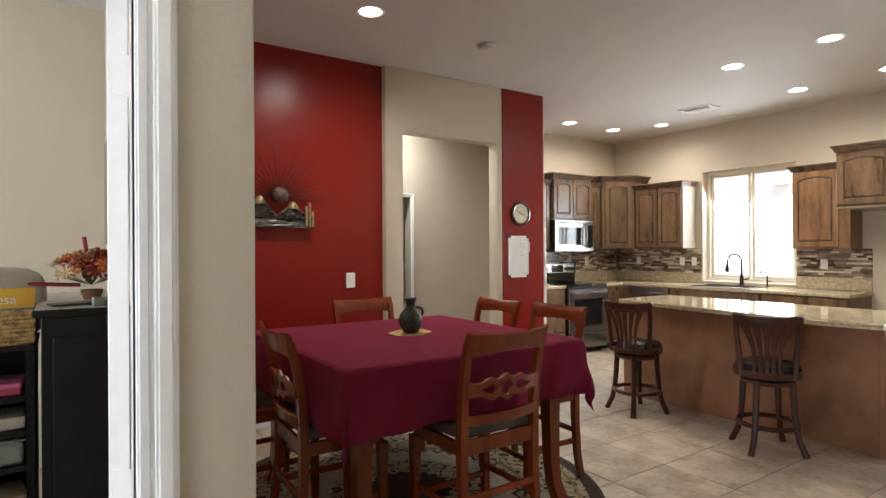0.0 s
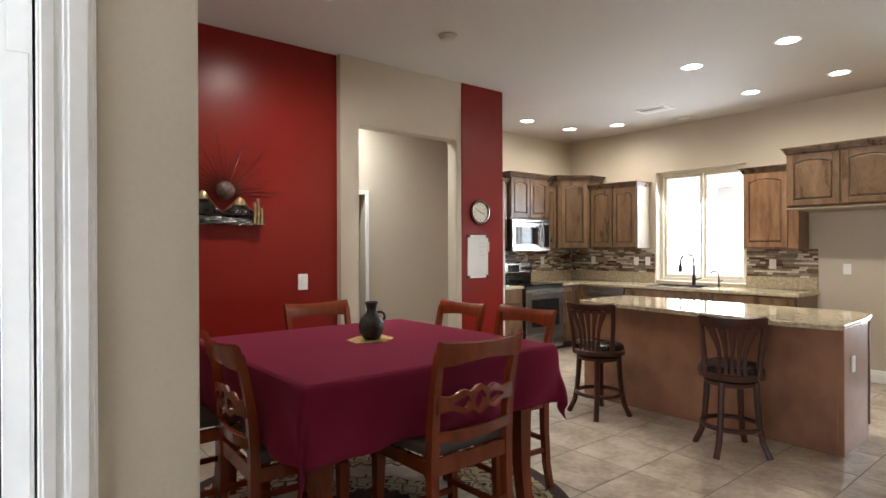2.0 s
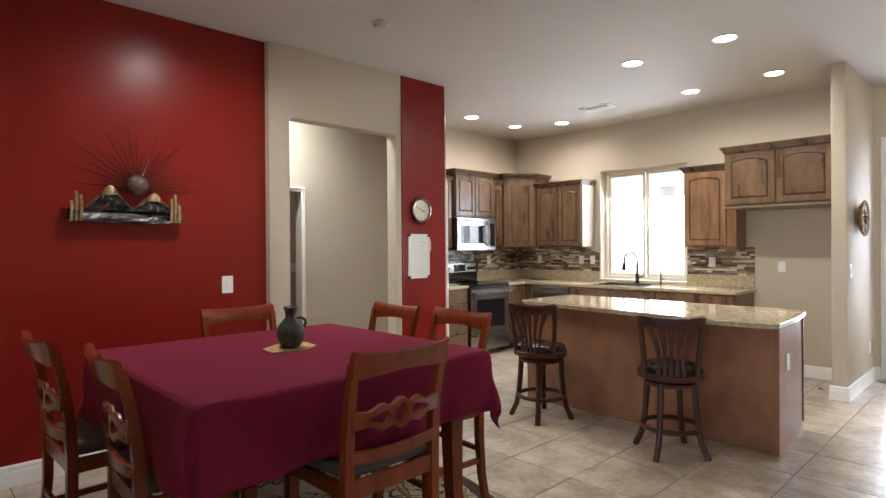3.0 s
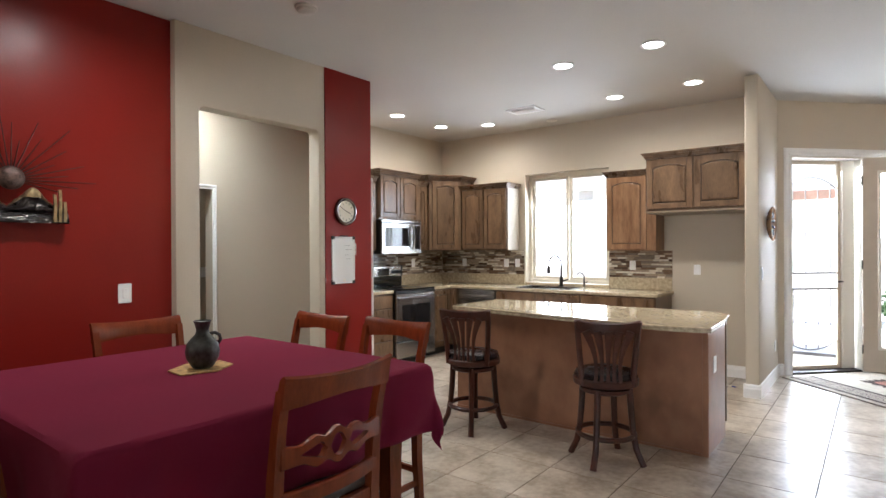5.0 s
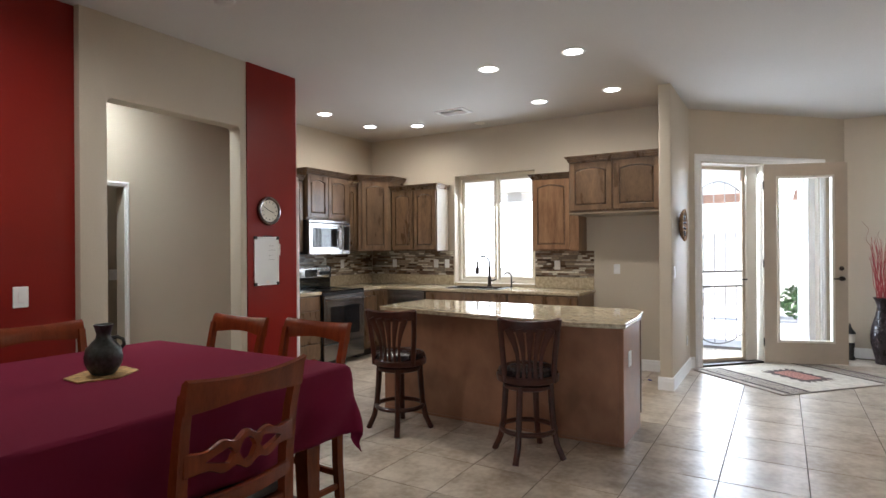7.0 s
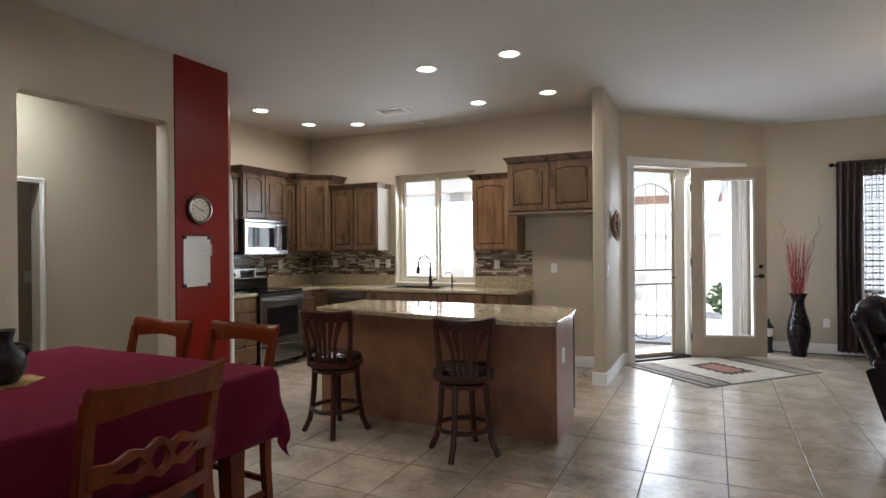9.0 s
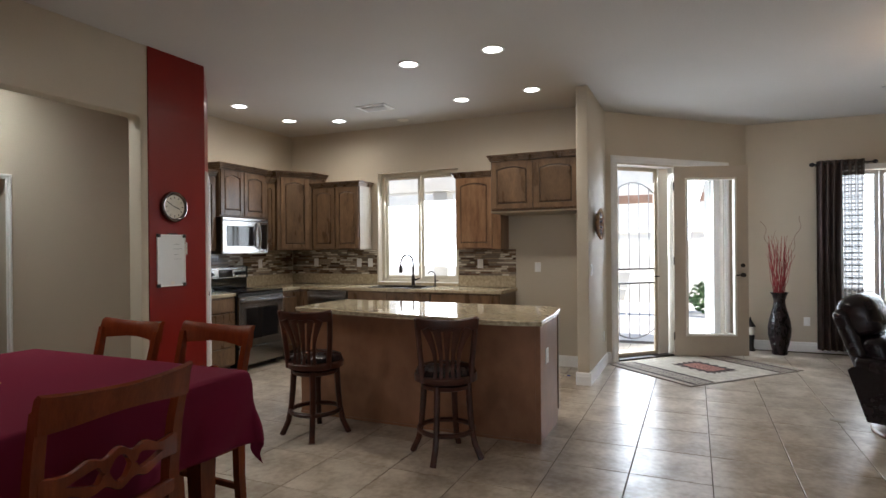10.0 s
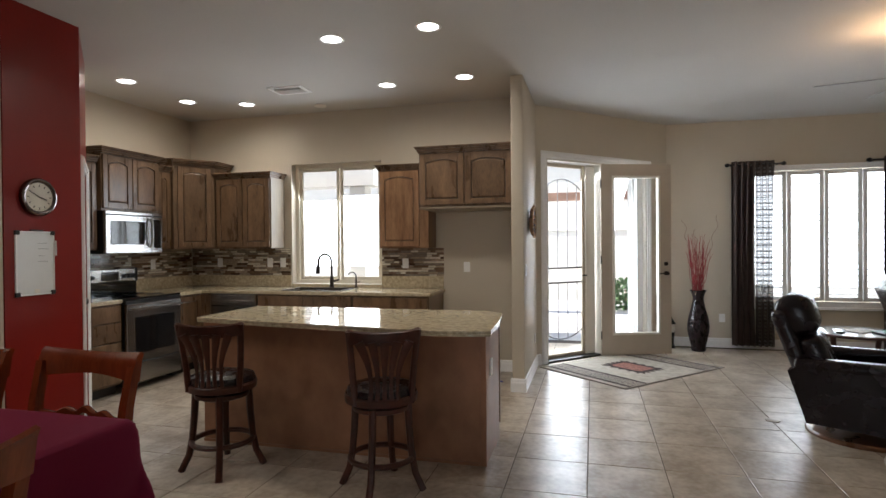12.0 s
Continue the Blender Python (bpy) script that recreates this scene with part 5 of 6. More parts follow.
for cx, hw, hh, y in ((-0.10, 0.15, 0.145, -0.035), (0.165, 0.135, 0.110, -0.045)):
    bm = bmesh.new()
    apex = (cx, 0.0)
    outline = [(cx - hw, 0.07), (cx - hw * 0.65, 0.07 + hh * 0.40), (cx - hw * 0.3, 0.07 + hh * 0.75), (cx - 0.025, 0.07 + hh), (cx + 0.02, 0.07 + hh * 0.97), (cx + hw * 0.35, 0.07 + hh * 0.62), (cx + hw * 0.7, 0.07 + hh * 0.22), (cx + hw, 0.075)]
    top_at = lambda x: next(z0 + (z1 - z0) * (x - x0) / (x1 - x0) for (x0, z0), (x1, z1) in zip(outline, outline[1:]) if x <= x1 + 1e-9)
    gr = {}
    for i in range(25):
        for j in range(9):
            x, v = cx - hw + 2 * hw * i / 24, j / 8
            zt = top_at(x)
            rough = noise.noise((x * 30, v * 5, cx * 9)) + 0.6 * noise.noise((x * 70, v * 12, 3.0))
            gr[i, j] = bm.verts.new((x, y - 0.030 * (1 - v) ** 0.7 - 0.010 * rough, 0.066 + (zt - 0.066) * v + 0.004 * rough * v))
    for i in range(24):
        for j in range(8):
            bm.faces.new((gr[i, j], gr[i + 1, j], gr[i + 1, j + 1], gr[i, j + 1]))
    bmesh.ops.solidify(bm, geom=bm.faces[:], thickness=-0.008)
    bmesh.ops.recalc_face_normals(bm, faces=bm.faces)
    mt = part("mountain", bm, METALART, _a, "dark hammered metal mountain")
    for sd in (-1, 1):
        line = [(cx + sd * hw * u, y - 0.008 + 0.004 * math.sin(17 * u), top_at(cx + sd * hw * u) + 0.003 * math.sin(31 * u)) for u in [0.05 + 0.9 * k / 9 for k in range(10)]]
        part("ridge_edge", tube(line, [0.011, 0.010, 0.008, 0.010, 0.008, 0.007, 0.008, 0.006, 0.006, 0.004], 6), RIDGE, mt, smooth=True)
    bm = lathe([(0.040, -0.012), (0.036, 0.010), (0.030, 0.028), (0.017, 0.044), (0.001, 0.050)], 14, Matrix.Translation((cx, y - 0.008, 0.07 + hh - 0.030)) @ Matrix.Diagonal((1, 0.6, 1, 1)))
    for v in bm.verts:
        v.co += 0.006 * noise.noise_vector(v.co * 45)
    part("peak", bm, BRASSART, mt, "gold-coloured peak", smooth=True)
bm = bmesh.new()
bmesh.ops.create_uvsphere(bm, u_segments=28, v_segments=18, radius=0.068)
bmesh.ops.transform(bm, matrix=Matrix.Translation((0.060, -0.045, 0.245)) @ Matrix.Diagonal((1, 0.55, 1, 1)), verts=bm.verts)
part("sun_disc", bm, COPPER, _a, "pitted brown metal sun", smooth=True)
for k, deg in enumerate((-12, -4, 2, 9, 17, 26, 35, 47, 58, 68, 78, 88, 97, 108, 117, 126, 135, 144, 153, 163, 172, 180)):
    a = radians(deg)
    L = 0.25 + 0.20 * ((k * 7) % 5) / 4
    if 60 < deg < 120:
        L *= 0.95
    c, s = math.cos(a), math.sin(a)
    part("ray", tube([(0.06 + 0.06 * c, -0.035, 0.235 + 0.06 * s), (0.06 + L * c, -0.02, 0.235 + L * s)], [0.0042, 0.0026], 5), RAYS, _a)
for sx, hs in ((-0.30, (0.12, 0.18, 0.16)), (0.29, (0.16, 0.19, 0.12))):
    for k, h in enumerate(hs):
        x = sx + (k - 1) * 0.026
        part("cactus", tube([(x, -0.085, -0.004), (x + 0.003, -0.085, h * 0.6), (x, -0.083, h)], [0.012, 0.0115, 0.011], 4), BRASSART, _a)
_b = thing("woven_wall_basket", RZ(6.93, 1.545, 1.655), "shallow woven basket with dark zigzags on the wall stub", "basket")
WEAVE = material("coiled_basket_straw", (0.42, 0.24, 0.11), 0.8, spread=0.4, scale=30, grain=120, bump=0.6, tint=(0.10, 0.05, 0.03))
for k in range(9):
    r = 0.03 + 0.0165 * k
    part("coil", tube([(r * math.cos(a), -0.055 + 0.042 * (k / 8) ** 2 * -1 + 0.042, r * math.sin(a)) for a in [2 * math.pi * j / 32 for j in range(32)]], 0.0105, 6, True), WEAVE, _b, smooth=True)
part("centre", lathe([(0.032, 0), (0.03, 0.012), (0.001, 0.014)], 20, pose(0, -0.008, 0, 90)), WEAVE, _b)
for k in range(10):
    a = 36 * k
    o = part("zigzag", boxes(((-0.006, -0.062, 0.07), (0.006, -0.020, 0.135)), bevel=0.002), BLACK, _b)
    o.matrix_local = pose(0, 0, 0, 0, a, 0)
    o.scale = (1, 0.9, 1)

# ---- living corner: vase, curtains, recliners, side table, fan ----
_v = thing("floor_vase", RZ(9.06, -0.43, 0), "tall black floor vase filled with red branches", "vase")
VASE = material("black_vase_glaze", (0.016, 0.009, 0.010), 0.28, spec=0.35, spread=0.4, scale=30, grain=90, bump=0.5, stretch=(1, 1, 0.4))
part("body", lathe([(0.082, 0), (0.092, 0.02), (0.088, 0.06), (0.108, 0.14), (0.132, 0.25), (0.136, 0.34), (0.120, 0.45), (0.090, 0.56), (0.070, 0.65), (0.067, 0.70), (0.085, 0.765), (0.108, 0.80), (0.099, 0.80), (0.060, 0.70), (0.001, 0.70)], 36), VASE, _v, smooth=True)
TWIG = material("red_dyed_twig", (0.30, 0.030, 0.035), 0.6, spread=0.2, bump=0)
_rn = random.Random(8)
for k in range(46):
    a, r = _rn.random() * 6.28, 0.05 * _rn.random()
    lean, h = 0.05 + 0.11 * _rn.random(), 1.28 + 0.26 * _rn.random()
    pts = [(r * math.cos(a), r * math.sin(a), 0.71)]
    for j in range(1, 6):
        u = j / 5
        w = 0.012 * math.sin(9 * u + k)
        pts.append(((r + lean * u) * math.cos(a) + w, (r + lean * u) * math.sin(a) + w, 0.71 + (h - 0.71) * u))
    part("twig", tube(pts, [0.005, 0.0045, 0.004, 0.0035, 0.003, 0.002], 4), TWIG, _v)
CURL = material("pale_curly_twig", (0.34, 0.24, 0.18), 0.7, spread=0.2, bump=0)
for k, (a, top, lean) in enumerate(((1.9, 1.72, 0.20), (-1.35, 1.78, 0.27), (0.5, 1.6, 0.05))):
    pts = []
    for j in range(40):
        u = j / 39
        w = 0.026 * u
        pts.append((lean * u * math.cos(a) + w * math.cos(26 * u + k), lean * u * math.sin(a) + w * math.sin(26 * u + k), 0.71 + (top - 0.71) * u))
    part("curly_twig", tube(pts, 0.0035, 4), CURL, _v)

# small lantern on the floor behind the open leaf
_f = thing("floor_lantern", RZ(9.22, -0.11, 0), "small black lantern with a pale glass globe on the floor", "lantern")
part("base", lathe([(0.055, 0), (0.058, 0.02), (0.040, 0.05), (0.042, 0.13), (0.052, 0.19), (0.050, 0.215), (0.001, 0.215)], 20), BLACK, _f, smooth=True)
part("globe", lathe([(0.044, 0.2155), (0.052, 0.25), (0.050, 0.30), (0.040, 0.325), (0.001, 0.325)], 20), CREAM, _f, "pale frosted glass globe", smooth=True)
part("cap", lathe([(0.066, 0.3255), (0.060, 0.340), (0.028, 0.385), (0.012, 0.42), (0.008, 0.45), (0.001, 0.455)], 20), BLACK, _f, "pointed black cap", smooth=True)

CURTAIN = material("dark_brown_curtain", (0.085, 0.060, 0.052), 0.85, spread=0.2, scale=6, grain=400, bump=0.3)
SHEER = bpy.data.materials.new("sheer_brown_curtain")
SHEER.use_nodes = True
_sn, _sl = SHEER.node_tree.nodes, SHEER.node_tree.links
_sb = _sn["Principled BSDF"]
_sb.inputs["Base Color"].default_value, _sb.inputs["Roughness"].default_value = (0.05, 0.035, 0.028, 1), 0.9
_tr = _sn.new("ShaderNodeBsdfTransparent")
_mx = _sn.new("ShaderNodeMixShader")
_mx.inputs["Fac"].default_value = 0.45
_tc = _sn.new("ShaderNodeTexCoord")
# two crossed bands of opacity, imitating the louver light lines through the sheer
_mr = _sn.new("ShaderNodeMath")
_mr.operation = "MAXIMUM"
for _k, _ax in enumerate("XZ"):
    _wv = _sn.new("ShaderNodeTexWave")
    _wv.bands_direction = _ax
    _wv.inputs["Scale"].default_value = (9.0, 6.5)[_k]
    _rg = _sn.new("ShaderNodeMapRange")
    _rg.inputs["From Min"].default_value, _rg.inputs["From Max"].default_value = 0.35, 0.9
    _rg.inputs["To Min"].default_value, _rg.inputs["To Max"].default_value = 0.80, 0.92
    _sl.new(_tc.outputs["Object"], _wv.inputs["Vector"])
    _sl.new(_wv.outputs["Fac"], _rg.inputs["Value"])
    _sl.new(_rg.outputs[0], _mr.inputs[_k])
_sl.new(_mr.outputs[0], _mx.inputs["Fac"])
_sl.new(_tr.outputs[0], _mx.inputs[1])
_sl.new(_sb.outputs[0], _mx.inputs[2])
_sl.new(_mx.outputs[0], _sn["Material Output"].inputs["Surface"])


def curtain_panel(w, h, amp, waves, phase=0.0):
    bm = bmesh.new()
    n = 90
    rows = []
    for j in range(9):
        z = -h * j / 8
        spread = 1 - 0.10 * math.sin(math.pi * j / 8)
        rows.append([bm.verts.new((w * i / n * spread, amp * (1 + 0.3 * j / 8) * math.sin(2 * math.pi * waves * i / n + phase + 0.4 * j / 8), z)) for i in range(n + 1)])
    for a, b in zip(rows, rows[1:]):
        for i in range(n):
            bm.faces.new((a[i], a[i + 1], b[i + 1], b[i]))
    bmesh.ops.recalc_face_normals(bm, faces=bm.faces)
    return bm


for y0, y1, rod0, rod1, flip in ((-0.88, -1.38, -0.83, -1.50, 1), (-2.62, -3.12, -2.46, -3.17, -1)):
    _c = thing("curtain_rod", RZ(9.27, 0, 2.445), "short black curtain rod with ball finials", "curtain rod")
    part("rod", tube([(0, rod0, 0), (0, rod1, 0)], 0.011, 10), BLACK, _c)
    for y in (rod0, rod1):
        part("finial", lathe([(0.012, -0.03), (0.026, -0.01), (0.028, 0.01), (0.012, 0.03), (0.001, 0.032)], 16, Matrix.Translation((0, y, 0)) @ pose(0, 0, 0, 90)), BLACK, _c, smooth=True)
        part("bracket", tube([(0, y + (0.06 if y == rod1 else -0.06), 0), (0.11, y + (0.06 if y == rod1 else -0.06), -0.01)], 0.007, 6), BLACK, _c)
    _k = thing("curtain", RZ(9.27, y0, 2.49, -90), "dark brown grommet curtain with a sheer half", "curtain")
    part("panel", curtain_panel(0.29 if flip > 0 else 0.27, 2.44, 0.035, 4), CURTAIN, _k, smooth=True)
    s = part("sheer_panel", curtain_panel(0.23, 2.44, 0.030, 3, 0.6), SHEER, _k, "translucent brown sheer half", smooth=True)
    s.location = (0.29 if flip > 0 else 0.27, 0, 0)


def cushion(bm, lo, hi, bev, m=None):
    return box(bm, lo, hi, bev, 4, m)


RINGWOOD = material("brown_bentwood", (0.20, 0.085, 0.040), 0.3, spread=0.2, coat=0.3)


def recliner(m, label):
    """A leather recliner that faces +x on a round wooden base."""
    ob = thing("leather_recliner", m, label, "recliner", group="leather recliners")
    part("base_ring", lathe([(0.33, 0.0), (0.395, 0.0), (0.40, 0.022), (0.39, 0.034), (0.001, 0.036)], 48), RINGWOOD, ob, smooth=True)
    part("pedestal", lathe([(0.09, 0.034), (0.07, 0.08), (0.07, 0.16), (0.001, 0.16)], 20), BLACK, ob)
    part("seat_box", cushion(bmesh.new(), (-0.36, -0.27, 0.10), (0.42, 0.27, 0.36), 0.03), LEATHER, ob, smooth=True)
    part("seat_cushion", cushion(bmesh.new(), (-0.30, -0.265, 0.355), (0.47, 0.265, 0.50), 0.055), LEATHER, ob, smooth=True)
    for s in (-1, 1):
        y0, y1 = sorted((s * 0.275, s * 0.42))
        bm = bmesh.new()
        prism([(-0.36, 0.14), (0.44, 0.10), (0.46, 0.30), (0.43, 0.555), (0.0, 0.565), (-0.40, 0.575), (-0.48, 0.52)], y0 + 0.01, y1 - 0.01, bm, bevel=0.0)
        part("arm_side", bm, LEATHER, ob)
        part("arm_pad", cushion(bmesh.new(), (-0.44, y0, 0.53), (0.47, y1, 0.625), 0.040), LEATHER, ob, smooth=True)
    lean = Matrix.Translation((-0.28, 0, 0.44)) @ pose(0, 0, 0, 0, -20, 0)
    part("back_shell", cushion(bmesh.new(), (-0.15, -0.30, -0.12), (-0.02, 0.30, 0.60), 0.06, lean), LEATHER, ob, smooth=True)
    part("back_cushion", cushion(bmesh.new(), (-0.07, -0.275, -0.02), (0.12, 0.275, 0.34), 0.075, lean), LEATHER, ob, smooth=True)
    part("head_cushion", cushion(bmesh.new(), (-0.12, -0.285, 0.33), (0.145, 0.285, 0.68), 0.11, lean), LEATHER, ob, smooth=True)
    part("lever", tube([(0.12, -0.43, 0.20), (0.30, -0.45, 0.20)], [0.016, 0.022], 10), RINGWOOD, ob, smooth=True)
    return ob


recliner(RZ(5.82, -1.02, 0, -112), "black leather recliner on a round wooden base").scale = (0.95, 0.95, 0.94)
recliner(RZ(7.85, -2.62, 0, -100), "black leather recliner beside the round glass table")
_t = thing("side_table", RZ(7.32, -1.55, 0), "round glass-topped side table with dark legs", "side table")
part("tabletop", lathe([(0.37, 0.535), (0.385, 0.54), (0.385, 0.552), (0.37, 0.556), (0.001, 0.556)], 48), material("pale_glass_top", (0.60, 0.62, 0.60), 0.06, spread=0.03, bump=0, rough_spread=0.02), _t, smooth=True)
part("rim", tube([(0.385 * math.cos(a), 0.385 * math.sin(a), 0.540) for a in [2 * math.pi * k / 48 for k in range(48)]], 0.014, 8, True), DARKWOOD, _t, smooth=True)
for k in range(4):
    a = radians(35 + 90 * k)
    part("leg", tube([(0.33 * math.cos(a), 0.33 * math.sin(a), 0.53), (0.30 * math.cos(a), 0.30 * math.sin(a), 0.3), (0.32 * math.cos(a), 0.32 * math.sin(a), 0.0)], [0.026, 0.022, 0.022], 6), DARKWOOD, _t)
PAPER = material("printed_paper", (0.62, 0.60, 0.56), 0.6, spread=0.15, scale=30, bump=0)
for nm, x, y, sx, sy, h, a, mt, lb in (("magazine", 7.30, -1.58, 0.21, 0.28, 0.012, 30, PAPER, "pale magazine lying on the side table"), ("remote_control", 7.16, -1.36, 0.05, 0.16, 0.02, 60, BLACK, "black remote control on the side table"), ("remote_control", 7.10, -1.66, 0.05, 0.18, 0.02, 100, BLACK, "black remote control on the side table"), ("green_book", 7.22, -1.75, 0.13, 0.2, 0.018, 20, material("green_cover", (0.05, 0.22, 0.13), 0.4), "green book on the side table")):
    o = tagged(part(nm, boxes(((-sx / 2, -sy / 2, 0), (sx / 2, sy / 2, h)), bevel=0.003), mt), lb, nm.replace("_", " "))
    o.matrix_world = RZ(x, y, 0.5565, a)
_o = thing("footstool", RZ(5.155, -1.13, 0), "leather footstool on a pale round base", "footstool")
part("base_ring", lathe([(0.22, 0.0), (0.255, 0.0), (0.26, 0.02), (0.25, 0.032), (0.001, 0.034)], 40), WHITE, _o, smooth=True)
part("pedestal", lathe([(0.05, 0.033), (0.04, 0.28), (0.001, 0.28)], 16), BLACK, _o)
part("cushion", cushion(bmesh.new(), (-0.19, -0.19, 0.28), (0.19, 0.19, 0.42), 0.05), LEATHER, _o, smooth=True)
_fr = tagged(part("floor_outlet", lathe([(0.055, 0.0), (0.055, 0.004), (0.05, 0.006), (0.001, 0.006)], 28), material("floor_plate", (0.40, 0.35, 0.28), 0.35, 0.3, spread=0.1), smooth=True), "round metal floor outlet cover", "floor outlet")
_fr.location = (6.05, -0.47, 0.0005)

_f = thing("ceiling_fan", RZ(5.96, -1.46, H), "ceiling fan with pale blades and a warm light", "ceiling fan")
part("canopy", lathe([(0.07, 0), (0.07, -0.03), (0.03, -0.07), (0.001, -0.07)], 28), WHITE, _f, smooth=True)
part("downrod", tube([(0, 0, -0.06), (0, 0, -0.32)], 0.013, 10), WHITE, _f)
part("motor", lathe([(0.04, -0.30), (0.10, -0.33), (0.12, -0.38), (0.11, -0.44), (0.05, -0.46), (0.001, -0.46)], 32), WHITE, _f, smooth=True)
part("light_bowl", lathe([(0.11, -0.46), (0.12, -0.49), (0.09, -0.54), (0.04, -0.565), (0.001, -0.57)], 32), glow("warm_lamp_bowl", (1.0, 0.62, 0.30), 5.0), _f, smooth=True)
BLADE = material("pale_fan_blade", (0.45, 0.43, 0.40), 0.4, spread=0.06, bump=0.05)
for k in range(5):
    b = part("blade", prism([(0.17, -0.05), (0.64, -0.075), (0.69, -0.04), (0.69, 0.04), (0.64, 0.075), (0.17, 0.05)], -0.004, 0.004), BLADE, _f)
    b.matrix_local = pose(0, 0, -0.405, 0, 0, 5 + 72 * k) @ pose(0, 0, 0, 78, 0, 0)
    part("blade_iron", boxes(((0.09, -0.02, -0.41), (0.20, 0.02, -0.402))), WHITE, _f).matrix_local = pose(0, 0, 0, 0, 0, 5 + 72 * k)
lamp("fan_lamp", "POINT", Matrix.Translation((5.96, -1.46, H - 0.24)), 12, (1.0, 0.62, 0.32), radius=0.08)

# ---- den, seen through its doorway ----
ESPRESSO = material("espresso_wood", (0.008, 0.006, 0.008), 0.5, spec=0.25, spread=0.2, scale=5, grain=40, bump=0.04)
PALETOP = material("pale_cabinet_top", (0.42, 0.38, 0.33), 0.3, spread=0.1, scale=20, bump=0.02)
_c = thing("dark_cabinet", RZ(0.005, 2.95, 0), "tall espresso cabinet with a pale top", "cabinet")
part("body", boxes(((0.0, 0.0, 0.0), (0.318, 1.1, 1.135)), bevel=0.004), ESPRESSO, _c)
part("top", boxes(((-0.03, -0.025, 1.136), (0.322, 1.12, 1.166)), bevel=0.004), ESPRESSO, _c)
# thin paler sheet over the espresso top, which keeps its dark edge
part("top_inset", boxes(((-0.022, -0.017, 1.166), (0.318, 1.112, 1.168))), PALETOP, _c, "thin pale sheet on the cabinet top")
part("side_panel", boxes(((0.04, -0.006, 0.12), (0.28, 0.001, 1.05)), bevel=0.003), ESPRESSO, _c)
_s = thing("bookshelf", RZ(-0.88, 3.06, 0), "dark wooden bookcase with crowded open shelves", "bookshelf")
part("side", boxes(((0, 0, 0), (0.03, 0.45, 0.99))), ESPRESSO, _s)
part("side", boxes(((0.83, 0, 0), (0.86, 0.45, 0.99))), ESPRESSO, _s)
part("back", boxes(((0.03, 0.43, 0), (0.83, 0.45, 0.96))), ESPRESSO, _s)
for z in (0.06, 0.28, 0.485, 0.63, 0.775):
    part("shelf", boxes(((0.03, 0.0, z), (0.83, 0.43, z + 0.025)), bevel=0.002), ESPRESSO, _s)
part("top", boxes(((-0.01, -0.01, 0.9905), (0.868, 0.46, 1.012)), bevel=0.003), ESPRESSO, _s)
_b = thing("wicker_basket", RZ(-0.215, 3.20, 1.0125), "woven wicker basket on the bookcase", "basket")
WICKER = material("wicker", (0.48, 0.31, 0.13), 0.8, spread=0.4, scale=40, grain=150, bump=0.8)
part("base", boxes(((-0.19, -0.13, 0.0), (0.19, 0.13, 0.02))), WICKER, _b)
for k in range(8):
    z = 0.012 + 0.018 * k
    part("weave", tube([(0.19 + 0.004 * (k % 2), -0.13, z), (0.19, 0.13, z), (-0.19, 0.13, z), (-0.19, -0.13 - 0.004 * (k % 2), z)], 0.011, 6, True), WICKER, _b)
YELLOW = material("yellow_cover", (0.75, 0.45, 0.04), 0.4, spread=0.05, bump=0)
_m = thing("travel_guide", RZ(-0.150, 3.13, 1.135, 4), "yellow guidebook with a title standing in the basket", "book")
part("cover", boxes(((-0.12, -0.006, -0.10), (0.13, 0.006, 0.115)), bevel=0.001), YELLOW, _m)
part("picture", boxes(((-0.12, -0.0075, -0.08), (0.13, -0.0062, 0.03))), material("blue_print", (0.16, 0.28, 0.45), 0.4, spread=0.4, scale=15), _m)
_tx = bpy.data.curves.new("title", "FONT")
_tx.body, _tx.size, _tx.extrude, _tx.align_x = "Mesa", 0.055, 0.0005, "CENTER"
_to = new("title", _tx)
_to.parent = _m
_to.matrix_local = pose(0.01, -0.0085, 0.05, 90, 0, 0)
_tx.materials.append(WHITE)
PILLOW = material("grey_pillow_fabric", (0.50, 0.47, 0.40), 0.9, spread=0.1, grain=200, bump=0.3)
bm = bmesh.new()
bmesh.ops.create_uvsphere(bm, u_segments=32, v_segments=20, radius=1.0)
for v in bm.verts:
    x, y, z = v.co
    v.co = (0.22 * math.copysign(abs(x) ** 0.55, x), 0.075 * y, 0.17 * math.copysign(abs(z) ** 0.55, z))
_p = tagged(part("cushion_pillow", bm, PILLOW, smooth=True), "grey-beige pillow leaning on the bookcase", "pillow")
_p.matrix_world = RZ(-0.20, 3.42, 1.165, 6)
_c = thing("storage_bin", RZ(-0.21, 3.22, 0.511), "grey-green plastic storage bin on the lowest shelf", "storage bin")
BIN = material("grey_plastic", (0.20, 0.22, 0.20), 0.4, spread=0.05, bump=0)
part("tub", boxes(((-0.17, -0.14, 0.0), (0.15, 0.14, 0.095)), bevel=0.012, seg=2), BIN, _c)
part("lid", boxes(((-0.18, -0.15, 0.096), (0.16, 0.15, 0.110)), bevel=0.006), BIN, _c)
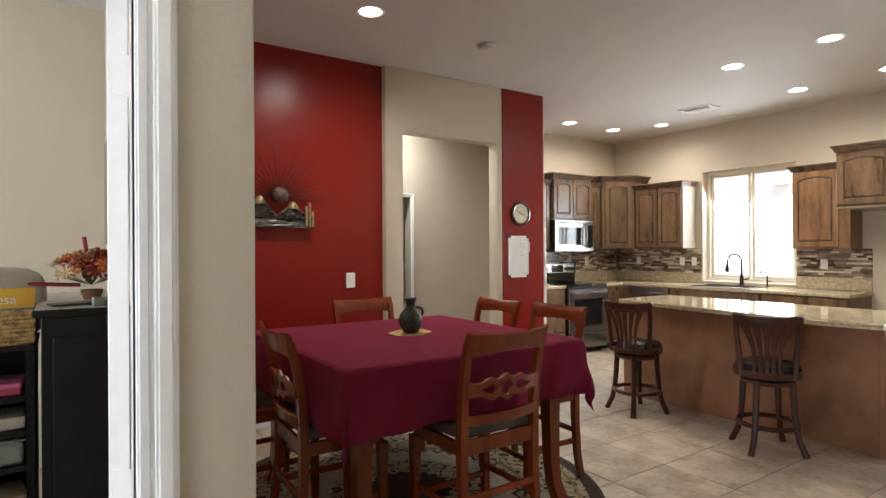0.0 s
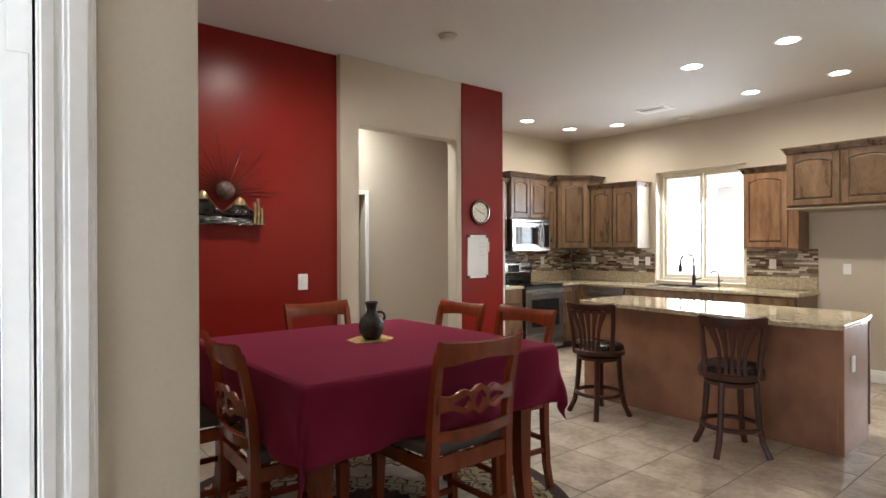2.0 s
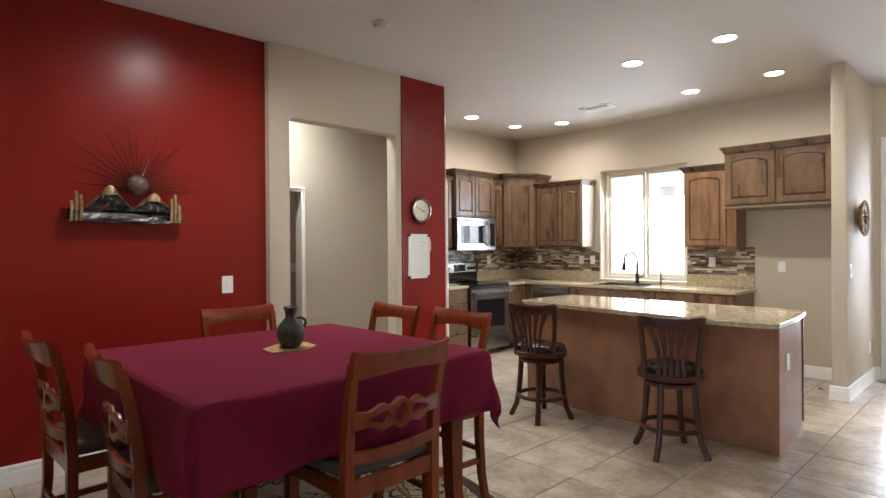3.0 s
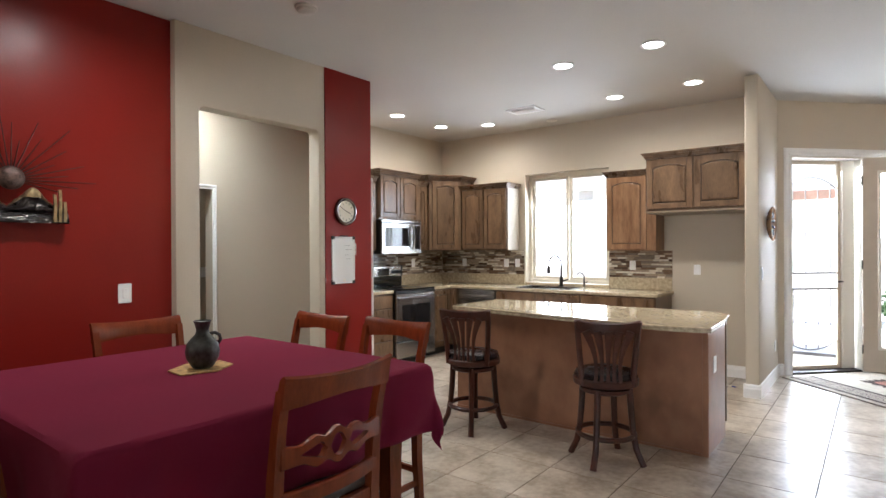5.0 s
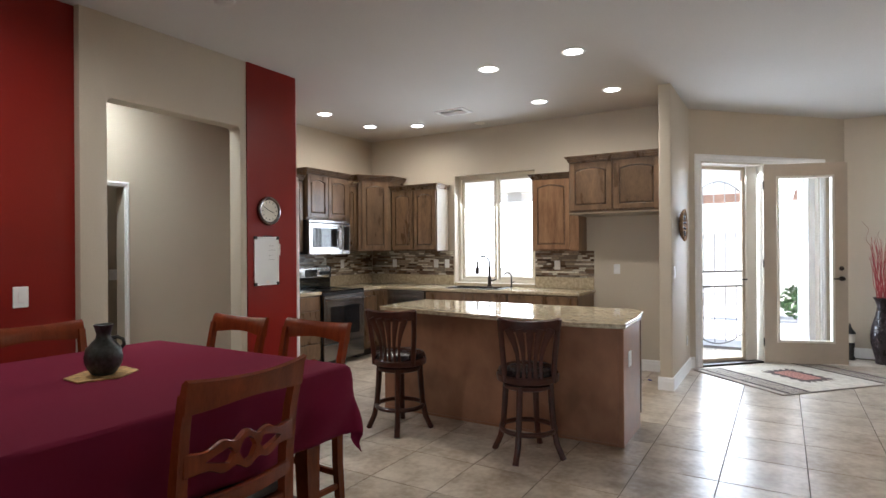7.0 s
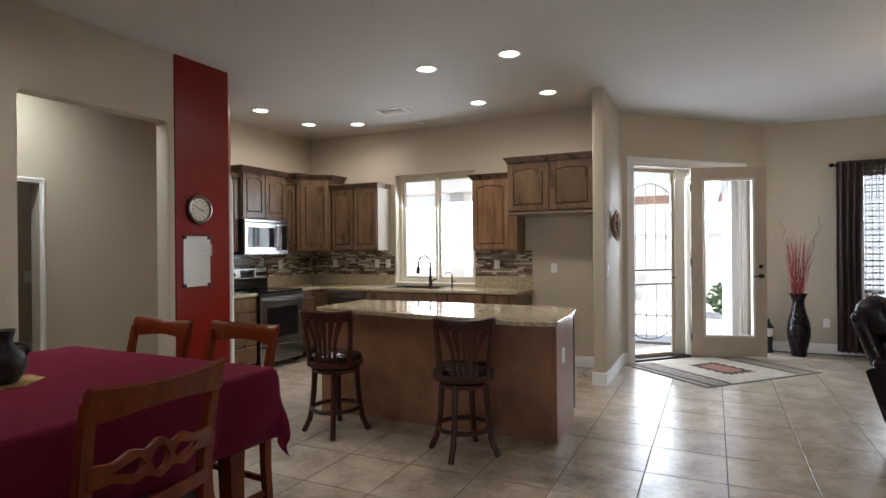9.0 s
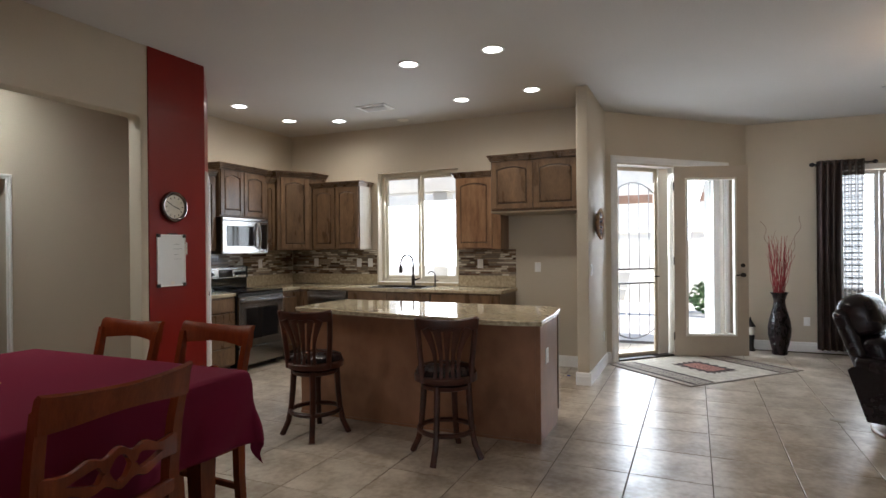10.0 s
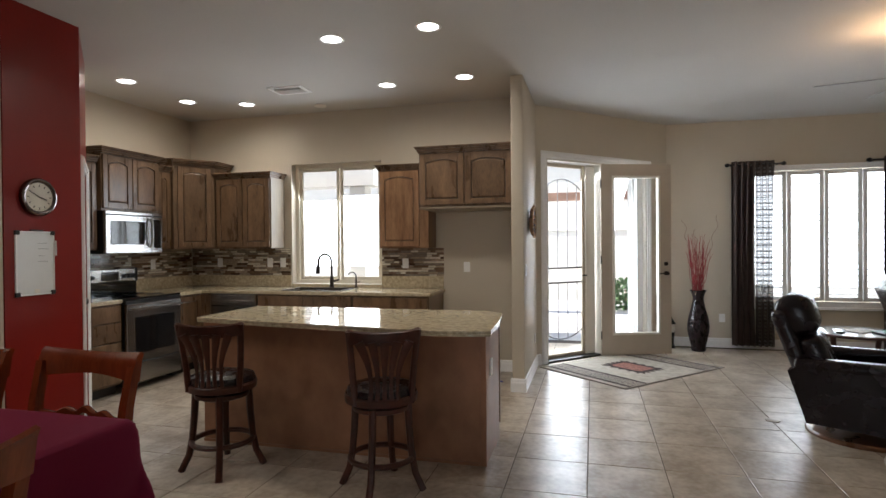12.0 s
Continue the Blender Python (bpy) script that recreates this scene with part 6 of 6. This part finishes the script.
for k, (nm, z, h, col, lb) in enumerate((("folder", 0.8005, 0.03, (0.40, 0.05, 0.10), "pink and red paper folder on a shelf"), ("paper_ream", 0.6555, 0.05, (0.55, 0.50, 0.42), "stack of pale papers on a shelf"), ("paper_ream", 0.3055, 0.06, (0.45, 0.36, 0.25), "stack of tan papers on a shelf"), ("folder", 0.8310, 0.02, (0.50, 0.12, 0.22), "pink folder lying on another folder"))):
    o = tagged(part(nm, boxes(((-0.14, -0.11, 0), (0.14, 0.11, h)), bevel=0.004), material(nm + "_paper", col, 0.6, spread=0.15, scale=12)), lb, nm.replace("_", " "))
    o.matrix_world = RZ(-0.20, 3.21, z, 6 * (k % 3) - 4)
_f = thing("flower_arrangement", RZ(0.20, 3.40, 1.168), "autumn silk flower arrangement in orange and red", "flowers")
POT = material("terracotta", (0.20, 0.09, 0.05), 0.7)
part("pot", lathe([(0.035, 0), (0.05, 0.045), (0.046, 0.05), (0.001, 0.05)], 20), POT, _f, smooth=True)
PET = [material("petal_" + n, c, 0.7, spread=0.2, bump=0.1) for n, c in (("orange", (0.80, 0.24, 0.03)), ("crimson", (0.30, 0.02, 0.06)), ("cream", (0.60, 0.45, 0.28)), ("rust", (0.62, 0.15, 0.02)))]
LEAF = material("dull_green_leaf", (0.08, 0.13, 0.04), 0.6, spread=0.3)
_rn = random.Random(11)
for k in range(34):
    a, e = _rn.random() * 6.28, 0.25 + 1.1 * _rn.random()
    R = 0.09 + 0.10 * _rn.random()
    c = Vector((R * math.cos(a) * math.cos(e), R * math.sin(a) * math.cos(e), 0.08 + 0.15 * math.sin(e)))
    q = c.normalized().to_track_quat("Z", "Y").to_matrix().to_4x4()
    bm = bmesh.new()
    for j in range(14):
        b = 2 * math.pi * j / 14
        lift = 0.010 + 0.012 * (j % 2)
        vs = [bm.verts.new(p) for p in ((0.004 * math.cos(b), 0.004 * math.sin(b), 0), (0.034 * math.cos(b - 0.26), 0.034 * math.sin(b - 0.26), lift), (0.052 * math.cos(b), 0.052 * math.sin(b), lift * 0.7), (0.034 * math.cos(b + 0.26), 0.034 * math.sin(b + 0.26), lift))]
        bm.faces.new(vs)
    bmesh.ops.transform(bm, matrix=Matrix.Translation(c) @ q, verts=bm.verts)
    part("flower", bm, PET[(0, 3, 0, 1, 2)[k % 5]], _f)
for k in range(16):
    a = _rn.random() * 6.28
    L = 0.13 + 0.10 * _rn.random()
    bm = bmesh.new()
    d = Vector((math.cos(a), math.sin(a), 0.25 + 0.5 * _rn.random()))
    sd = Vector((-math.sin(a), math.cos(a), 0)) * 0.018
    base = Vector((0, 0, 0.07))
    bm.faces.new([bm.verts.new(p) for p in (base, base + d * L * 0.5 + sd, base + d * L, base + d * L * 0.5 - sd)])
    part("leaf", bm, LEAF, _f)
for a, e, L in ((2.9, 0.06, 0.30), (2.0, 1.25, 0.25), (1.2, 1.2, 0.20)):
    d = Vector((math.cos(a) * math.cos(e), -0.3 * math.sin(a) * math.cos(e), math.sin(e)))
    part("candle", tube([Vector((0, 0, 0.07)) + d * 0.05, Vector((0, 0, 0.07)) + d * L], 0.010, 8), PET[1], _f)
_t = thing("tablet_computer", RZ(0.12, 3.10, 1.1685, 12), "black tablet lying on the cabinet top", "tablet")
part("body", boxes(((-0.09, -0.06, 0), (0.09, 0.06, 0.010)), bevel=0.003), BLACK, _t)
_t = thing("power_adapter", RZ(0.235, 3.0, 1.1685), "grey adapter with a black cable down the cabinet", "adapter")
part("body", boxes(((-0.05, -0.03, 0), (0.05, 0.05, 0.035)), bevel=0.006), BIN, _t)
part("cable", tube([(0.0, -0.03, 0.02), (0.0, -0.06, 0.0), (0.01, -0.065, -0.15), (0.03, -0.066, -0.35), (0.04, -0.066, -0.6)], 0.006, 6), BLACK, _t)
_tv = thing("television", RZ(0.300, 2.75, 1.70), "thin black television on the den side wall", "television")
part("panel", boxes(((-0.035, -0.02, -0.26), (-0.003, 0.85, 0.26)), bevel=0.004), BLACKGLASS, _tv)
part("mount", boxes(((-0.003, 0.3, -0.1), (0.029, 0.5, 0.1))), BLACK, _tv)

# ---- unseen windows: behind the camera, for the daylight that reaches the dining side, and in the den ----
_w = thing("window_3", RZ(-3.2, -1.2, 0.6, 90), "wide white window in the wall behind", "window", kind="structure")
part("window_frame", ring_frame(bmesh.new(), 2.2, 1.7, 0.05, 0.03, 0.10), WHITE, _w)
g = part("pane", boxes(((0.05, 0.06, 0.05), (2.15, 0.066, 1.65))), GLASS, _w)
g.visible_shadow = False
_w = thing("window_4", RZ(-3.2, 2.3, 0.9, 90), "unseen white den window added to light the den", "window", kind="structure")
part("window_frame", ring_frame(bmesh.new(), 1.6, 1.3, 0.05, 0.03, 0.10), WHITE, _w)
g = part("pane", boxes(((0.05, 0.06, 0.05), (1.55, 0.066, 1.25))), GLASS, _w)
g.visible_shadow = False

# ---- outside: patio, garden wall, shrubs ----
PATIO = material("pale_concrete", (0.72, 0.69, 0.65), 0.85, spread=0.08, scale=2, grain=40, bump=0.3)
STUCCO = material("pale_stucco", (0.80, 0.76, 0.68), 0.9, spread=0.05, scale=2, grain=60, bump=0.5)
BLUETIP = material("blue_plastic", (0.06, 0.07, 0.35), 0.4, bump=0)
# brown made paler to put the outdoor glare on the fascia into its colour
BROWN = material("brown_fascia", (0.32, 0.19, 0.13), 0.7, spread=0.15)
# extra pale layer over the tan wall, brightening its shaded outer side
tagged(part("wall_outer_face", boxes(((9.552, -4.75, -0.12), (9.57, -2.87, 3.0)), ((9.552, -1.12, -0.12), (9.57, 0.0, 3.0)), ((9.552, -2.87, -0.12), (9.57, -1.12, 0.64)), ((9.552, -2.87, 2.36), (9.57, -1.12, 3.0))), STUCCO), "added pale stucco skin brightening the living room wall's shaded outer side", "wall", kind="structure")
_g = tagged(part("ground", boxes(((-120, -120, -0.30), (120, 120, -0.13))), PATIO), "pale concrete and gravel ground outside", "ground", kind="structure")
_g = tagged(part("pavement", boxes(((9.56, -6, -0.129), (16, 9, -0.03)), ((7.52, 2.1, -0.129), (9.56, 9, -0.03))), PATIO), "pale concrete patio slab outside the doors", "patio", kind="structure")
_h = thing("garden_wall", RZ(17.0, -2, -0.13), "pale stucco garden wall beyond the patio", "garden wall")
part("wall", boxes(((0, -14, 0), (0.2, 16, 1.9)), bevel=0.01), STUCCO, _h)
part("cap", boxes(((-0.04, -14, 1.9), (0.24, 16, 1.97)), bevel=0.01), STUCCO, _h)
_h = thing("patio_cover", RZ(0, 0, 0), "patio roof beam on stucco posts", "patio roof")
for x, y in ((10.6, 6.6), (10.6, 4.9)):
    part("post", boxes(((x, y, -0.03), (x + 0.3, y + 0.3, 2.5)), bevel=0.01), STUCCO, _h)
part("beam", boxes(((10.55, 4.7, 2.5), (10.95, 8.0, 2.85)), bevel=0.01), STUCCO, _h)
for y in (-5.6, 2.9):
    part("post", boxes(((12.50, y, -0.03), (12.75, y + 0.25, 2.27)), bevel=0.01), STUCCO, _h)
part("fascia", boxes(((12.47, -6.0, 2.27), (12.53, 3.3, 2.435)), bevel=0.006), BROWN, _h, "brown fascia board")
part("beam", boxes(((12.534, -6.0, 2.27), (12.78, 3.3, 2.62)), bevel=0.01), STUCCO, _h)
_pc = thing("patio_chair", RZ(11.95, 2.12, -0.03, 215), "pale metal patio chair with a sling seat", "patio chair")
for sx in (-0.25, 0.25):
    part("leg", tube([(sx, -0.22, 0), (sx, -0.23, 0.40), (sx, -0.20, 0.62)], 0.014, 8), PATIO, _pc)
    part("leg", tube([(sx, 0.27, 0), (sx, 0.22, 0.40), (sx, 0.36, 0.95)], 0.014, 8), PATIO, _pc)
    part("armrest", tube([(sx, -0.24, 0.62), (sx, 0.05, 0.645), (sx, 0.30, 0.63)], 0.017, 8), PATIO, _pc)
part("seat", boxes(((-0.24, -0.24, 0.395), (0.24, 0.23, 0.41)), bevel=0.004), STUCCO, _pc)
_bk = part("backrest", boxes(((-0.24, -0.006, 0), (0.24, 0.006, 0.56)), bevel=0.004), STUCCO, _pc)
_bk.matrix_local = pose(0, 0.225, 0.40, -14, 0, 0)
_wl = thing("water_line", RZ(6.80, 1.78, 0.0), "thin white and blue water line lying on the tiles", "water line")
part("tube", tube([(0.30, 0.36, 0.006), (0.16, 0.24, 0.006), (0.06, 0.13, 0.007), (0.02, 0.065, 0.008)], 0.005, 8), CREAM, _wl, smooth=True)
part("tip", tube([(0.02, 0.065, 0.008), (0.005, 0.03, 0.008)], 0.007, 8), BLUETIP, _wl, "blue plastic fitting")
# height is made up: the wall covers the blue sky above the doors
_n = thing("neighbour_house", RZ(24, 3, -0.13), "pale house beyond the wall, raised to hide the sky", "house")
part("wall", boxes(((0, -9, 0), (8, 14, 5.6))), STUCCO, _n)
part("roof", boxes(((-0.6, -9.6, 5.6), (8.6, 14.6, 5.95))), STUCCO, _n)
FOLIAGE = material("green_leaves", (0.115, 0.21, 0.075), 0.6, spread=0.5, scale=8, bump=0)


def shrub(x, y, r, h, seed):
    ob = thing("shrub", RZ(x, y, -0.13), "leafy green garden shrub beside the patio", "shrub", group="garden shrubs")
    rn = random.Random(seed)
    part("stem", tube([(0, 0, 0), (0.02, 0.01, h * 0.4), (0, 0.03, h * 0.7)], [0.03, 0.02, 0.01], 6), BROWN, ob)
    bm = bmesh.new()
    for k in range(520):
        d = Vector((rn.gauss(0, 1), rn.gauss(0, 1), rn.gauss(0, 1))).normalized() * (0.45 + 0.55 * rn.random() ** 0.5)
        c = Vector((d.x * r, d.y * r, h * 0.55 + d.z * h * 0.45))
        if noise.noise(c * 4) < -0.25:
            continue
        q = Euler((rn.random() * 6, rn.random() * 6, rn.random() * 6)).to_matrix()
        s = 0.035 + 0.03 * rn.random()
        bm.faces.new([bm.verts.new(c + q @ Vector(p)) for p in ((0, -s * 1.5, 0), (s * 0.7, 0, 0.01), (0, s * 1.5, 0), (-s * 0.7, 0, 0.01))])
    part("crown", bm, FOLIAGE, ob)


for k, (x, y, r, h) in enumerate(((13.2, -0.55, 0.55, 1.0), (13.9, 0.2, 0.5, 0.8), (12.6, 7.3, 0.5, 0.9), (13.4, 2.6, 0.4, 0.6), (14.5, -1.6, 0.6, 1.1))):
    shrub(x, y, r, h, k)

# ---- floor tiles ----
TPX, TPY = 0.497, 0.470
OX, OY = 4.806, 0.948


def tile_mesh():
    w, d = TPX - 0.006, TPY - 0.006
    bm = boxes(((0, 0, -0.012), (w, d, -0.0005)))
    top = [e for e in bm.edges if all(v.co.z > -0.001 for v in e.verts)]
    bmesh.ops.bevel(bm, geom=top, offset=0.0015, segments=1, profile=0.5, affect="EDGES")
    return bm


_first = part("floor_tile", tile_mesh(), TILE, _fl)
_tm = _first.data
_first.location = (OX + 0.003, OY + 0.003, 0)
_rest = []
_near = []
for i in range(-17, 11):
    for j in range(-13, 15):
        x, y = OX + i * TPX, OY + j * TPY
        if x < -3.3 or x + TPX > 9.6 or y < -4.75 or y + TPY > 7.3 or (i == 0 and j == 0):
            continue
        cx, cy = x + TPX / 2, y + TPY / 2
        seen = (2.4 < cx < 9.2 and -1.9 < cy < 5.6 and not (cx > 8.4 and cy > 1.3) and not (4.6 < cx < 5.2 and 1.6 < cy < 3.6))
        (_near if seen else _rest).append((x, y))
for x, y in _near[:298]:
    o = new("floor_tile", _tm)
    o.parent = _fl
    o.location = (x + 0.003, y + 0.003, 0.0006 * noise.noise((x * 3, y * 3, 0)))
bm = bmesh.new()
_tv0 = [v.co.copy() for v in _tm.vertices]
_tf0 = [tuple(p.vertices) for p in _tm.polygons]
verts, faces = [], []
for x, y in _near[298:] + _rest:
    b = len(verts)
    verts += [(v.x + x + 0.003, v.y + y + 0.003, v.z) for v in _tv0]
    faces += [tuple(k + b for k in f) for f in _tf0]
me = bpy.data.meshes.new("outer_floor_tiles")
me.from_pydata(verts, [], faces)
me.materials.append(TILE)
_o = new("outer_floor_tiles", me)
_o.parent = _fl
_o["kind"] = "stuff"
bm.free()
